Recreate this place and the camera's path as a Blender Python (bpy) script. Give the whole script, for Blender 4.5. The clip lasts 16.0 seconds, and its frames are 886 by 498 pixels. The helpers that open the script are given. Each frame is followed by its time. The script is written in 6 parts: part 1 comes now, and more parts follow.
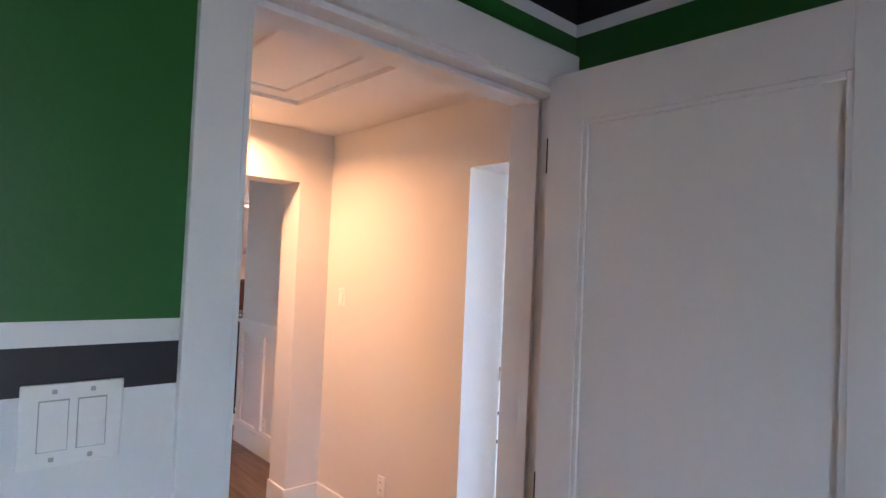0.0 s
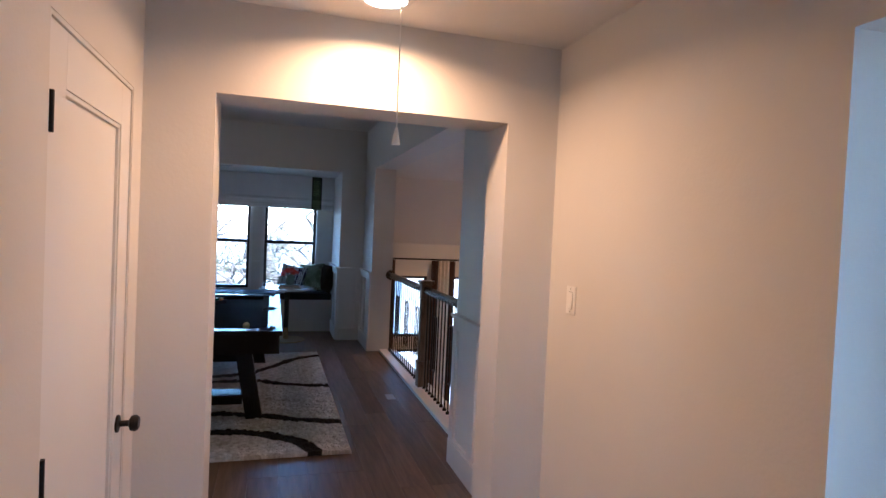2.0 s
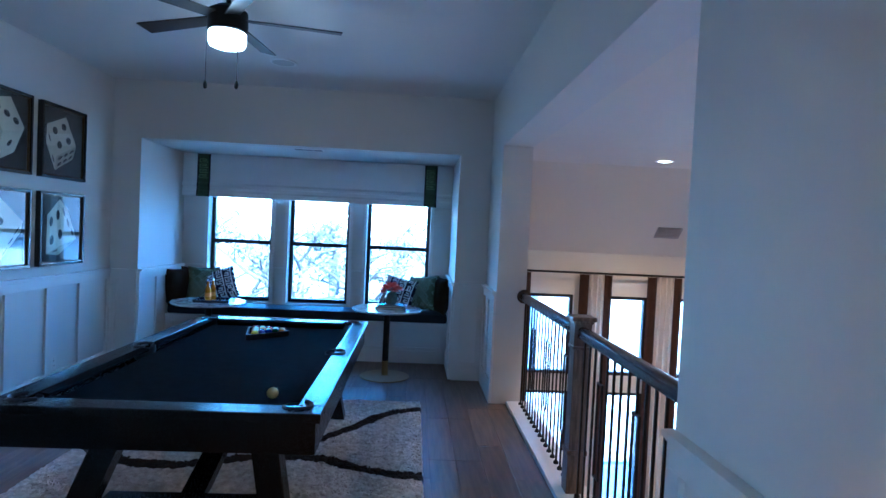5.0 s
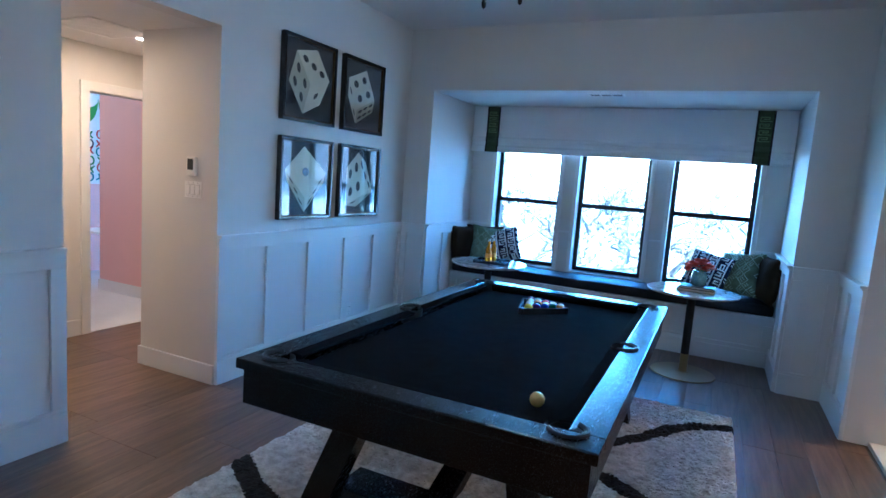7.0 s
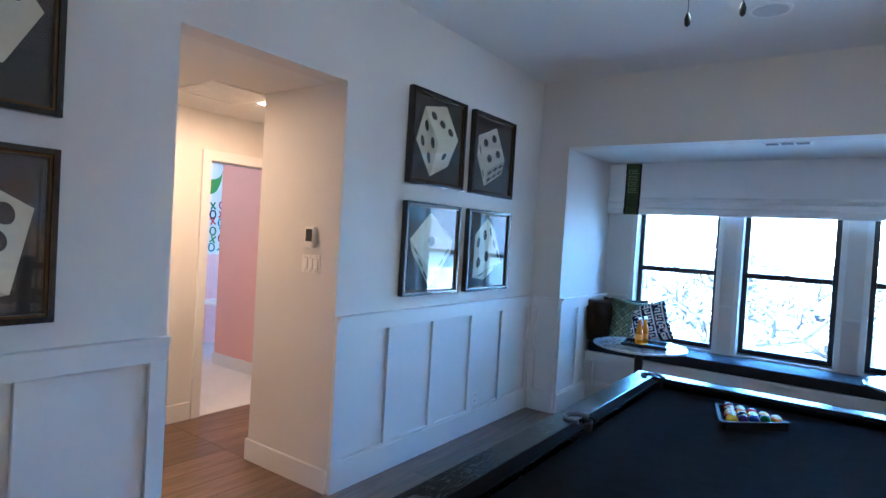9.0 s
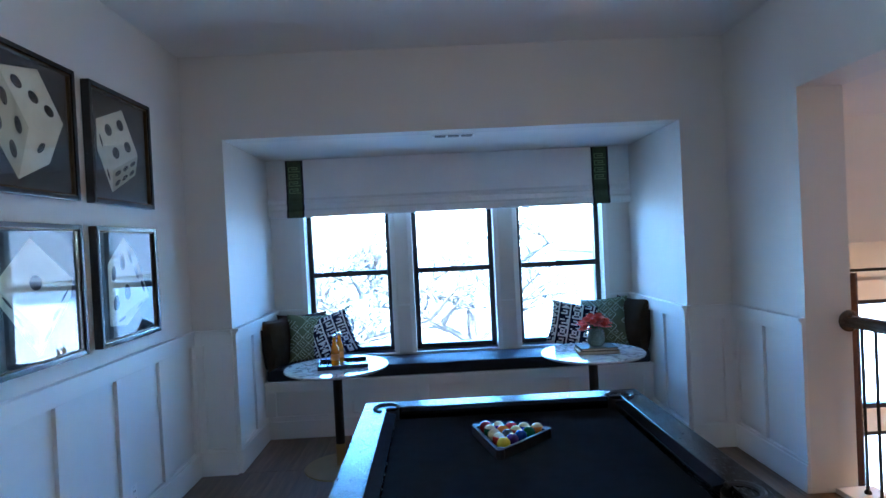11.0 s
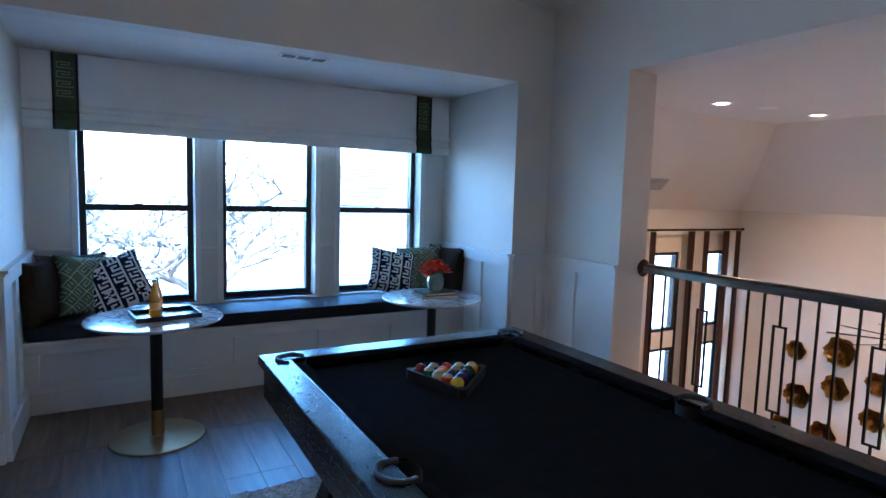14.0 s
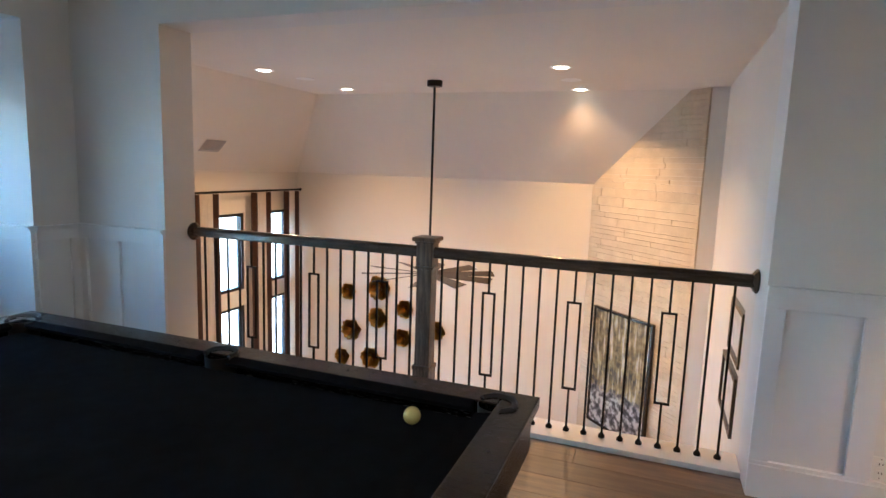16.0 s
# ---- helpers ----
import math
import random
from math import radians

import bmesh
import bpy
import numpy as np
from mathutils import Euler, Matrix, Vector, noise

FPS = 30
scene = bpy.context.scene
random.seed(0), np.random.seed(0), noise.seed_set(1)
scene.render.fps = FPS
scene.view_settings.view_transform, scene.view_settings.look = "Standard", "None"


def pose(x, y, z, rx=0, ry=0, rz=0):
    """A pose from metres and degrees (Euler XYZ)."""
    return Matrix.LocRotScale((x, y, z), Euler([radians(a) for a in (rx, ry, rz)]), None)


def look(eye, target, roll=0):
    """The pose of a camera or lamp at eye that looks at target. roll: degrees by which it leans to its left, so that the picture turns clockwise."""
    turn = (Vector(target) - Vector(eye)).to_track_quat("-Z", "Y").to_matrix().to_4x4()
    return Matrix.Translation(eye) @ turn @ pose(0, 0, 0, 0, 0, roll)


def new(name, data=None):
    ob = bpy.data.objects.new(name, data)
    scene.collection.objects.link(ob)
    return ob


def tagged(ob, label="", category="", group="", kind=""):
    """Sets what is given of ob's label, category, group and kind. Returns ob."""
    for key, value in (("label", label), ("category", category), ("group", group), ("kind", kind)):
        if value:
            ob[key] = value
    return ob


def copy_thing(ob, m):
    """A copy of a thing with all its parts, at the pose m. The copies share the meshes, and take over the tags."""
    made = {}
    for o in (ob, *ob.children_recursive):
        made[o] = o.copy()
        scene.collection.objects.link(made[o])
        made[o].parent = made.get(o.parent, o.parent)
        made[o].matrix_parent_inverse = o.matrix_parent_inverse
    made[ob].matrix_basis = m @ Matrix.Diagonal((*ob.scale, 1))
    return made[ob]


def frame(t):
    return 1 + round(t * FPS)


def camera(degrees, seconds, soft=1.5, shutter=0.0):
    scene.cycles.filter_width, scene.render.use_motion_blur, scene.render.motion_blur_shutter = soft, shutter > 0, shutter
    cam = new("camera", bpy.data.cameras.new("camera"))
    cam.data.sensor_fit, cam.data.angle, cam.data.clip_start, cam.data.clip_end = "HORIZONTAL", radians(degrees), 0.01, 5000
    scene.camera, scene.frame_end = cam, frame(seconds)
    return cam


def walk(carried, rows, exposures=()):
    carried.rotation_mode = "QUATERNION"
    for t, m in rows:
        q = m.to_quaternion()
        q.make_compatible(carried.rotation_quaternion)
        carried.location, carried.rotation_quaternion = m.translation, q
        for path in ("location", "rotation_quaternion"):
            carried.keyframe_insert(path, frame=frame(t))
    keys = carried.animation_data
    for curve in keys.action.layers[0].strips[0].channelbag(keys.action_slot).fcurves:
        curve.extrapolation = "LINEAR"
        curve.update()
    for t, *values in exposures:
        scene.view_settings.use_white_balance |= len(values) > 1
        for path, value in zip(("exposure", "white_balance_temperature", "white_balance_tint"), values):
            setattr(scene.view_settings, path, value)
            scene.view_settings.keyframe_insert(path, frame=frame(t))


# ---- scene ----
cam = camera(75.4, 16.0)
PATH = [
    (0, (0.208, 0.092, 1.605), (1.536, 1.585, 1.662), 2.5),
    (0.5, (0.454, 0.324, 1.634), (1.634, 1.938, 1.599), 3.0),
    (1, (0.656, 0.62, 1.633), (1.671, 2.343, 1.6), 2.3),
    (1.5, (0.843, 0.907, 1.617), (1.621, 2.749, 1.604), 1.7),
    (2, (1.022, 1.202, 1.623), (1.59, 3.118, 1.568), 2.6),
    (2.5, (1.118, 1.504, 1.598), (1.593, 3.446, 1.547), 3.5),
    (3, (1.191, 1.802, 1.588), (1.519, 3.773, 1.514), 1.5),
    (3.2, (1.233, 1.935, 1.588), (1.455, 3.922, 1.534), 2.3),
    (5.3, (1.499, 3.617, 1.612), (1.544, 5.615, 1.546), 2.9),
    (5.5, (1.468, 3.731, 1.604), (1.447, 5.727, 1.483), 2.8),
    (6, (1.406, 3.958, 1.596), (1.345, 5.952, 1.449), 2.1),
    (6.4, (1.391, 4.079, 1.572), (1.087, 6.049, 1.409), 2.3),
    (6.5, (1.363, 4.129, 1.573), (0.958, 6.079, 1.392), 2.1),
    (7, (1.349, 4.241, 1.565), (0.503, 6.037, 1.317), 4.2),
    (7.5, (1.319, 4.261, 1.521), (0.083, 5.791, 1.158), 3.3),
    (8, (1.139, 4.338, 1.534), (-0.241, 5.751, 1.218), 2.3),
    (8.5, (0.934, 4.494, 1.546), (-0.371, 5.994, 1.332), 3.5),
    (9, (0.754, 4.71, 1.577), (-0.41, 6.336, 1.528), 3.4),
    (9.5, (0.602, 4.96, 1.618), (-0.369, 6.708, 1.61), 2.6),
    (10, (0.458, 5.133, 1.597), (-0.139, 7.042, 1.599), 2.9),
    (10.2, (0.379, 5.187, 1.627), (-0.073, 7.135, 1.637), 0.5),
    (12.3, (-0.418, 5.763, 1.561), (0.064, 7.703, 1.512), 1.7),
    (12.5, (-0.495, 5.828, 1.549), (0.011, 7.763, 1.504), 1.3),
    (13, (-0.614, 5.978, 1.556), (-0.002, 7.879, 1.443), 0.9),
    (13.5, (-0.72, 5.956, 1.553), (0.074, 7.784, 1.39), 1.3),
    (14, (-0.85, 5.83, 1.541), (0.135, 7.56, 1.347), 1.7),
    (14.5, (-0.889, 5.719, 1.551), (0.322, 7.292, 1.312), 2.4),
    (15, (-0.857, 5.621, 1.523), (0.607, 6.956, 1.25), 2.6),
    (15.5, (-0.789, 5.576, 1.557), (0.916, 6.582, 1.271), 2.4),
    (16, (-0.762, 5.584, 1.553), (1.096, 6.27, 1.275), 2.0),
]
walk(cam, [(t, look(eye, target, roll)) for t, eye, target, roll in PATH],
     [(0, 4.95, 6450, 17), (1.3, 4.4, 5800, 11), (2.4, 3.85, 4850, 1), (3.0, 3.72, 4400, -4), (5.3, 4.9, 3820, -6), (6.5, 5.18, 3950, -8), (8.0, 5.05, 4280, -6), (9.0, 5.42, 4500, -4), (10.0, 5.35, 4550, -3),
      (12.5, 4.72, 4650, -1), (14.5, 4.87, 4950, -1), (16, 5.1, 5500, -5)])

# ---- world, sun, large lights ----
SUN_UP, SUN_TURN = 54.0, 180.0
world = bpy.data.worlds.new("sky")
scene.world = world
world.use_nodes = True
wn = world.node_tree
sky = wn.nodes.new("ShaderNodeTexSky")
sky.sky_type = "NISHITA"
sky.sun_disc = False
sky.sun_elevation, sky.sun_rotation = radians(SUN_UP), radians(SUN_TURN)
sky.dust_density, sky.ozone_density = 0.1, 6.5
wn.links.new(sky.outputs[0], wn.nodes["Background"].inputs[0])
wn.nodes["Background"].inputs[1].default_value = 0.15
sun = new("sun", bpy.data.lights.new("sun", "SUN"))
sun.data.energy, sun.data.angle, sun.data.color = 2.7, radians(0.5), (1.0, 0.95, 0.88)
sun.matrix_world = look((20 * math.sin(radians(SUN_TURN)), 20 * math.cos(radians(SUN_TURN)), 20 * math.tan(radians(SUN_UP))), (0, 0, 0))


WARM = (1.0, 0.50, 0.235)
HALL_W, FAN_W, PASS_W, PINK_W, GREAT_W, GLOW = 1.3, 0.26, 0.56, 0.6, 1.4, 0.8


def lamp(name, x, y, z, energy, radius, spread=180, color=WARM):
    """A round lamp face in a ceiling, shining down."""
    d = bpy.data.lights.new(name, "AREA")
    d.shape, d.size, d.energy, d.color = "DISK", 2 * radius, energy, color
    d.spread = radians(spread)
    ob = new(name, d)
    ob.location = (x, y, z)
    return ob


# ---- materials ----
def mat(name, base, rough=0.5, metal=0.0, vary=0.06, size=3.0, bump=0.0, bump_size=200.0, stretch=(1, 1, 1), second=None, coat=0.0, piece=0.0, sheen=0.0, spec=0.5):
    m = bpy.data.materials.new(name)
    m.use_nodes = True
    nt = m.node_tree
    n, l = nt.nodes, nt.links
    b = n["Principled BSDF"]
    b.inputs["Roughness"].default_value, b.inputs["Metallic"].default_value = rough, metal
    b.inputs["Specular IOR Level"].default_value = spec
    b.inputs["Coat Weight"].default_value = coat
    b.inputs["Sheen Weight"].default_value = sheen
    co = n.new("ShaderNodeTexCoord")
    mp = n.new("ShaderNodeMapping")
    mp.inputs["Scale"].default_value = stretch
    l.new(co.outputs["Object"], mp.inputs[0])
    t1, t2 = n.new("ShaderNodeTexNoise"), n.new("ShaderNodeTexNoise")
    t1.inputs["Scale"].default_value, t1.inputs["Detail"].default_value = size, 4
    t2.inputs["Scale"].default_value, t2.inputs["Detail"].default_value = size * 9, 3
    for t in (t1, t2):
        l.new(mp.outputs[0], t.inputs["Vector"])
    mix = n.new("ShaderNodeMath")
    mix.operation = "MULTIPLY_ADD"
    mix.inputs[1].default_value = 0.5
    l.new(t2.outputs[0], mix.inputs[0])
    l.new(t1.outputs[0], mix.inputs[2])
    rng = n.new("ShaderNodeMapRange")
    rng.inputs["From Min"].default_value, rng.inputs["From Max"].default_value = 0.45, 1.05
    l.new(mix.outputs[0], rng.inputs[0])
    cm = n.new("ShaderNodeMix")
    cm.data_type = "RGBA"
    lo = [max(c * (1 - vary), 0) for c in base]
    hi = [min(c * (1 + vary), 1) for c in base] if second is None else second
    cm.inputs["A"].default_value, cm.inputs["B"].default_value = (*lo, 1), (*hi, 1)
    l.new(rng.outputs[0], cm.inputs["Factor"])
    out = cm.outputs["Result"]
    if piece:
        oi = n.new("ShaderNodeObjectInfo")
        hs = n.new("ShaderNodeHueSaturation")
        vr = n.new("ShaderNodeMapRange")
        vr.inputs["To Min"].default_value, vr.inputs["To Max"].default_value = 1 - piece, 1 + piece
        l.new(oi.outputs["Random"], vr.inputs[0])
        l.new(vr.outputs[0], hs.inputs["Value"])
        l.new(out, hs.inputs["Color"])
        out = hs.outputs[0]
    l.new(out, b.inputs["Base Color"])
    rr = n.new("ShaderNodeMapRange")
    rr.inputs["To Min"].default_value, rr.inputs["To Max"].default_value = max(rough - 0.06, 0.02), min(rough + 0.06, 1)
    l.new(t2.outputs[0], rr.inputs[0])
    l.new(rr.outputs[0], b.inputs["Roughness"])
    if bump:
        t3, bp = n.new("ShaderNodeTexNoise"), n.new("ShaderNodeBump")
        t3.inputs["Scale"].default_value, t3.inputs["Detail"].default_value = bump_size, 3
        l.new(mp.outputs[0], t3.inputs["Vector"])
        bp.inputs["Strength"].default_value, bp.inputs["Distance"].default_value = bump, 0.004
        l.new(t3.outputs[0], bp.inputs["Height"])
        l.new(bp.outputs[0], b.inputs["Normal"])
    return m


def glow(name, color, strength):
    m = bpy.data.materials.new(name)
    m.use_nodes = True
    b = m.node_tree.nodes["Principled BSDF"]
    b.inputs["Base Color"].default_value = (0.9, 0.88, 0.84, 1)
    b.inputs["Emission Color"].default_value, b.inputs["Emission Strength"].default_value = (*color, 1), strength
    return m


def glass(name, tint=(1, 1, 1), rough=0.0, ior=1.45):
    m = bpy.data.materials.new(name)
    m.use_nodes = True
    nt = m.node_tree
    b = nt.nodes["Principled BSDF"]
    b.inputs["Base Color"].default_value = (*tint, 1)
    b.inputs["Transmission Weight"].default_value = 1.0
    b.inputs["Roughness"].default_value = rough
    b.inputs["IOR"].default_value = ior
    return m


WALL = mat("wall_paint", (0.67, 0.65, 0.615), 0.62, vary=0.02, size=1.2, bump=0.16, bump_size=80)
CREAMW = mat("cream_wall_paint", (0.66, 0.615, 0.54), 0.62, vary=0.02, size=1.2, bump=0.16, bump_size=80)
CREAMC = mat("cream_ceiling_paint", (0.72, 0.68, 0.61), 0.75, vary=0.02, size=1.5, bump=0.3, bump_size=90)
CEIL = mat("ceiling_paint", (0.74, 0.725, 0.70), 0.75, vary=0.02, size=1.5, bump=0.3, bump_size=90)
TRIM = mat("trim_paint", (0.73, 0.725, 0.71), 0.36, vary=0.015, size=2.0, bump=0.05, bump_size=40)
GREEN = mat("green_wall_paint", (0.012, 0.105, 0.018), 0.45, vary=0.05, bump=0.2, bump_size=60)
BLACKP = mat("black_wall_paint", (0.012, 0.012, 0.016), 0.45, vary=0.1, bump=0.2, bump_size=60)
PINK = mat("pink_wall_paint", (0.72, 0.42, 0.37), 0.6, vary=0.02, bump=0.2, bump_size=60)
PLANK = mat("oak_plank", (0.102, 0.063, 0.038), 0.36, vary=0.3, size=4, stretch=(7, 0.6, 1), second=(0.212, 0.139, 0.088), bump=0.12, bump_size=30, piece=0.22)
SUBFLOOR = mat("dark_joint", (0.055, 0.037, 0.026), 0.8)
CARPET = mat("white_carpet", (0.66, 0.63, 0.6), 0.95, bump=0.8, bump_size=150)
WFRAME = mat("bronze_window_frame", (0.018, 0.014, 0.013), 0.35, metal=0.2, vary=0.15)
BLACKIRON = mat("black_iron", (0.012, 0.011, 0.011), 0.42, metal=0.6, vary=0.2, size=12, bump=0.1)
PANE = glass("window_glass")
PLASTIC = mat("white_plastic", (0.8, 0.79, 0.76), 0.3, vary=0.01)
DARKPL = mat("dark_plastic", (0.02, 0.02, 0.022), 0.3)

# ---- building helpers ----
ORIGIN = {}


def box(bm, x0, y0, z0, x1, y1, z1, bevel=0.0):
    r = bmesh.ops.create_cube(bm, size=1.0)
    bmesh.ops.transform(bm, matrix=Matrix.LocRotScale(((x0 + x1) / 2, (y0 + y1) / 2, (z0 + z1) / 2), None, (abs(x1 - x0), abs(y1 - y0), abs(z1 - z0))), verts=r["verts"])
    if bevel:
        edges = {e for v in r["verts"] for e in v.link_edges}
        bmesh.ops.bevel(bm, geom=list(edges), offset=bevel, segments=2, profile=0.6, affect="EDGES")
    return r


def boxes(*rows, bevel=0.0):
    bm = bmesh.new()
    for r in rows:
        box(bm, *r, bevel=bevel)
    return bm


def lathe(profile, x, y, z, seg=32):
    """A turned body: (radius, height) pairs round the upright axis through (x, y)."""
    bm = bmesh.new()
    rings = []
    for r, h in profile:
        if r < 1e-5:
            rings.append([bm.verts.new((x, y, z + h))])
        else:
            rings.append([bm.verts.new((x + r * math.cos(2 * math.pi * k / seg), y + r * math.sin(2 * math.pi * k / seg), z + h)) for k in range(seg)])
    for a, b in zip(rings, rings[1:]):
        if len(a) == 1 and len(b) == 1:
            continue
        for k in range(seg):
            j = (k + 1) % seg
            if len(a) == 1:
                bm.faces.new((a[0], b[j], b[k]))
            elif len(b) == 1:
                bm.faces.new((a[k], a[j], b[0]))
            else:
                bm.faces.new((a[k], a[j], b[j], b[k]))
    bmesh.ops.recalc_face_normals(bm, faces=bm.faces)
    return bm


def tube(points, radius, seg=8, closed=False):
    """A round bar along points."""
    bm = bmesh.new()
    pts = [Vector(p) for p in points]
    rings = []
    for i, p in enumerate(pts):
        d = (pts[min(i + 1, len(pts) - 1)] - pts[max(i - 1, 0)]).normalized()
        up = Vector((0, 0, 1)) if abs(d.z) < 0.9 else Vector((1, 0, 0))
        a = d.cross(up).normalized()
        b = d.cross(a)
        r = radius[i] if isinstance(radius, (list, tuple)) else radius
        rings.append([bm.verts.new(p + r * (math.cos(2 * math.pi * k / seg) * a + math.sin(2 * math.pi * k / seg) * b)) for k in range(seg)])
    for a, b in zip(rings, rings[1:]):
        for k in range(seg):
            bm.faces.new((a[k], a[(k + 1) % seg], b[(k + 1) % seg], b[k]))
    bm.faces.new(rings[0][::-1])
    bm.faces.new(rings[-1])
    bmesh.ops.recalc_face_normals(bm, faces=bm.faces)
    return bm


def prism(outline, axis, lo, hi):
    """A flat outline of (u, v) pairs pushed along an axis: x gives (y, z), y gives (x, z), z gives (x, y)."""
    bm = bmesh.new()
    put = {"x": lambda u, v, w: (w, u, v), "y": lambda u, v, w: (u, w, v), "z": lambda u, v, w: (u, v, w)}[axis]
    a = [bm.verts.new(put(u, v, lo)) for u, v in outline]
    b = [bm.verts.new(put(u, v, hi)) for u, v in outline]
    bm.faces.new(a[::-1])
    bm.faces.new(b)
    for k in range(len(a)):
        j = (k + 1) % len(a)
        bm.faces.new((a[k], a[j], b[j], b[k]))
    bmesh.ops.recalc_face_normals(bm, faces=bm.faces)
    return bm


def merge(*bms):
    out = bmesh.new()
    for b in bms:
        me = bpy.data.meshes.new("tmp")
        b.to_mesh(me)
        b.free()
        out.from_mesh(me)
        bpy.data.meshes.remove(me)
    return out


def thing(name, x, y, z, label, category, group="", kind=""):
    ob = new(name)
    ob.location = (x, y, z)
    ob.empty_display_size = 0.1
    ORIGIN[ob.name] = Vector((x, y, z))
    return tagged(ob, label, category, group, kind)


def meshob(name, bm, material, origin=(0, 0, 0), smooth=False):
    me = bpy.data.meshes.new(name)
    bm.transform(Matrix.Translation(-Vector(origin)))
    bm.to_mesh(me)
    bm.free()
    for m in material if isinstance(material, (list, tuple)) else [material]:
        me.materials.append(m)
    if smooth:
        me.polygons.foreach_set("use_smooth", [True] * len(me.polygons))
        me.set_sharp_from_angle(angle=radians(40))
    return new(name, me)


def part(name, bm, material, parent, label="", smooth=False):
    o = ORIGIN[parent.name]
    ob = meshob(name, bm, material, o, smooth)
    ob.parent = parent
    ORIGIN[ob.name] = o
    return tagged(ob, label) if label else ob


def structure(name, bm, material, label, category, smooth=False):
    ob = meshob(name, bm, material, smooth=smooth)
    ORIGIN[ob.name] = Vector((0, 0, 0))
    return tagged(ob, label, category, kind="structure")


def single(name, bm, material, x, y, z, label, category, group="", smooth=False):
    ob = meshob(name, bm, material, (x, y, z), smooth)
    ob.location = (x, y, z)
    ORIGIN[ob.name] = Vector((x, y, z))
    return tagged(ob, label, category, group)


# ---- the plan ----
WX, EX = -1.70, 2.29          # game room, west and east faces
SY, NY = 3.70, 9.61           # south and north faces
TOP, LOW = 3.05, 2.44         # game room ceiling; low ceilings and openings
NX0, NX1, NB = -1.41, 1.95, 10.77   # window niche
GY0, GY1, GX = 5.06, 8.78, 2.57     # opening to the great room, its far face
HX0, HX1, HY = 0.56, 2.19, 3.47    # hall
DY = 1.04                     # green room's door wall
DX0, DX1, DZ, HD, RX = 0.59, 1.435, 2.085, 1.19, 1.508   # its doorway, hall side and east wall
GW, GF, GS, GT, GB = 10.85, 6.85, 5.0, 2.45, -3.3   # great room: window wall, far wall, south wall, flat ceiling, floor

# ---- walls ----
structure("wall_west", boxes((WX - 0.15, SY, 0, WX, 6.07, TOP), (WX - 0.15, 7.09, 0, WX, NY, TOP), (WX - 0.15, 6.07, LOW, WX, 7.09, TOP)), WALL, "white painted wall with an open passage", "wall")
structure("wall_north", boxes((WX - 0.15, NY, 0, NX0, NY + 0.15, TOP), (NX1, NY, 0, EX, NY + 0.15, TOP), (NX0, NY, LOW, NX1, NY + 0.15, TOP)), WALL, "white painted wall round a window niche", "wall")
structure("wall_niche_side_1", boxes((NX0 - 0.15, NY + 0.15, 0, NX0, NB, LOW)), WALL, "white painted niche side wall", "wall")
structure("wall_niche_side_2", boxes((NX1, NY + 0.15, 0, NX1 + 0.15, NB, LOW)), WALL, "white painted niche side wall", "wall")
structure("niche_ceiling", boxes((NX0 - 0.15, NY + 0.15, LOW, NX1 + 0.15, NB + 0.25, LOW + 0.1)), CEIL, "white painted lowered ceiling over the window seat", "ceiling")
WINS = [(-1.10, -0.315), (-0.105, 0.66), (0.885, 1.69)]
WZ0, WZ1 = 0.61, 2.11
rows = [(NX0 - 0.15, NB, 0, NX1 + 0.15, NB + 0.25, WZ0), (NX0 - 0.15, NB, WZ1, NX1 + 0.15, NB + 0.25, LOW)]
edges = [NX0 - 0.15] + [v for w in WINS for v in w] + [NX1 + 0.15]
for k in range(0, len(edges), 2):
    rows.append((edges[k], NB, WZ0, edges[k + 1], NB + 0.25, WZ1))
structure("wall_niche_back", boxes(*rows), WALL, "white wall with three window openings", "wall")
structure("wall_east", boxes((EX, SY, 0, GX, GY0, TOP), (EX, GY1, 0, GX, NY + 0.15, TOP), (EX, GY0, LOW, GX, GY1, TOP)), WALL, "white wall with a wide opening over the great room", "wall")
structure("wall_south", boxes((WX - 0.15, HY, 0, 0.802, SY, TOP), (1.958, HY, 0, GX, SY, TOP), (0.802, HY, 2.10, 1.958, SY, TOP)), WALL, "cream wall with a square opening into the game room", "wall")
structure("ceiling_game_room", boxes((WX - 0.15, HY, TOP, GX, NY + 0.15, TOP + 0.12)), CEIL, "white painted ceiling", "ceiling")

structure("wall_hall_left", boxes((HX0 - 0.12, HD, 0, HX0, 2.60, LOW), (HX0 - 0.12, 3.34, 0, HX0, HY, LOW), (HX0 - 0.12, 2.60, 2.06, HX0, 3.34, LOW)), WALL, "cream hall wall with a closet doorway", "wall")
structure("wall_closet", boxes((HX0 - 0.7, 2.5, 0, HX0 - 0.62, 3.44, LOW)), WALL, "plain closet back wall", "wall")
structure("wall_hall_right", boxes((HX1, 2.14, 0, HX1 + 0.27, HY, LOW), (HX1, HD, 2.10, HX1 + 0.27, 2.14, LOW)), WALL, "cream hall wall with an opening to the stairs", "wall")
HATCH = (1.02, 1.56, 1.64, 2.925)
structure("ceiling_hall", boxes((HX0 - 0.8, HD, LOW, HX1 + 0.27, HATCH[1], LOW + 0.1), (HX0 - 0.8, HATCH[3], LOW, HX1 + 0.27, HY, LOW + 0.1), (HX0 - 0.8, HATCH[1], LOW, HATCH[0], HATCH[3], LOW + 0.1), (HATCH[2], HATCH[1], LOW, HX1 + 0.27, HATCH[3], LOW + 0.1)), CEIL, "cream hall ceiling with an attic hatch", "ceiling")

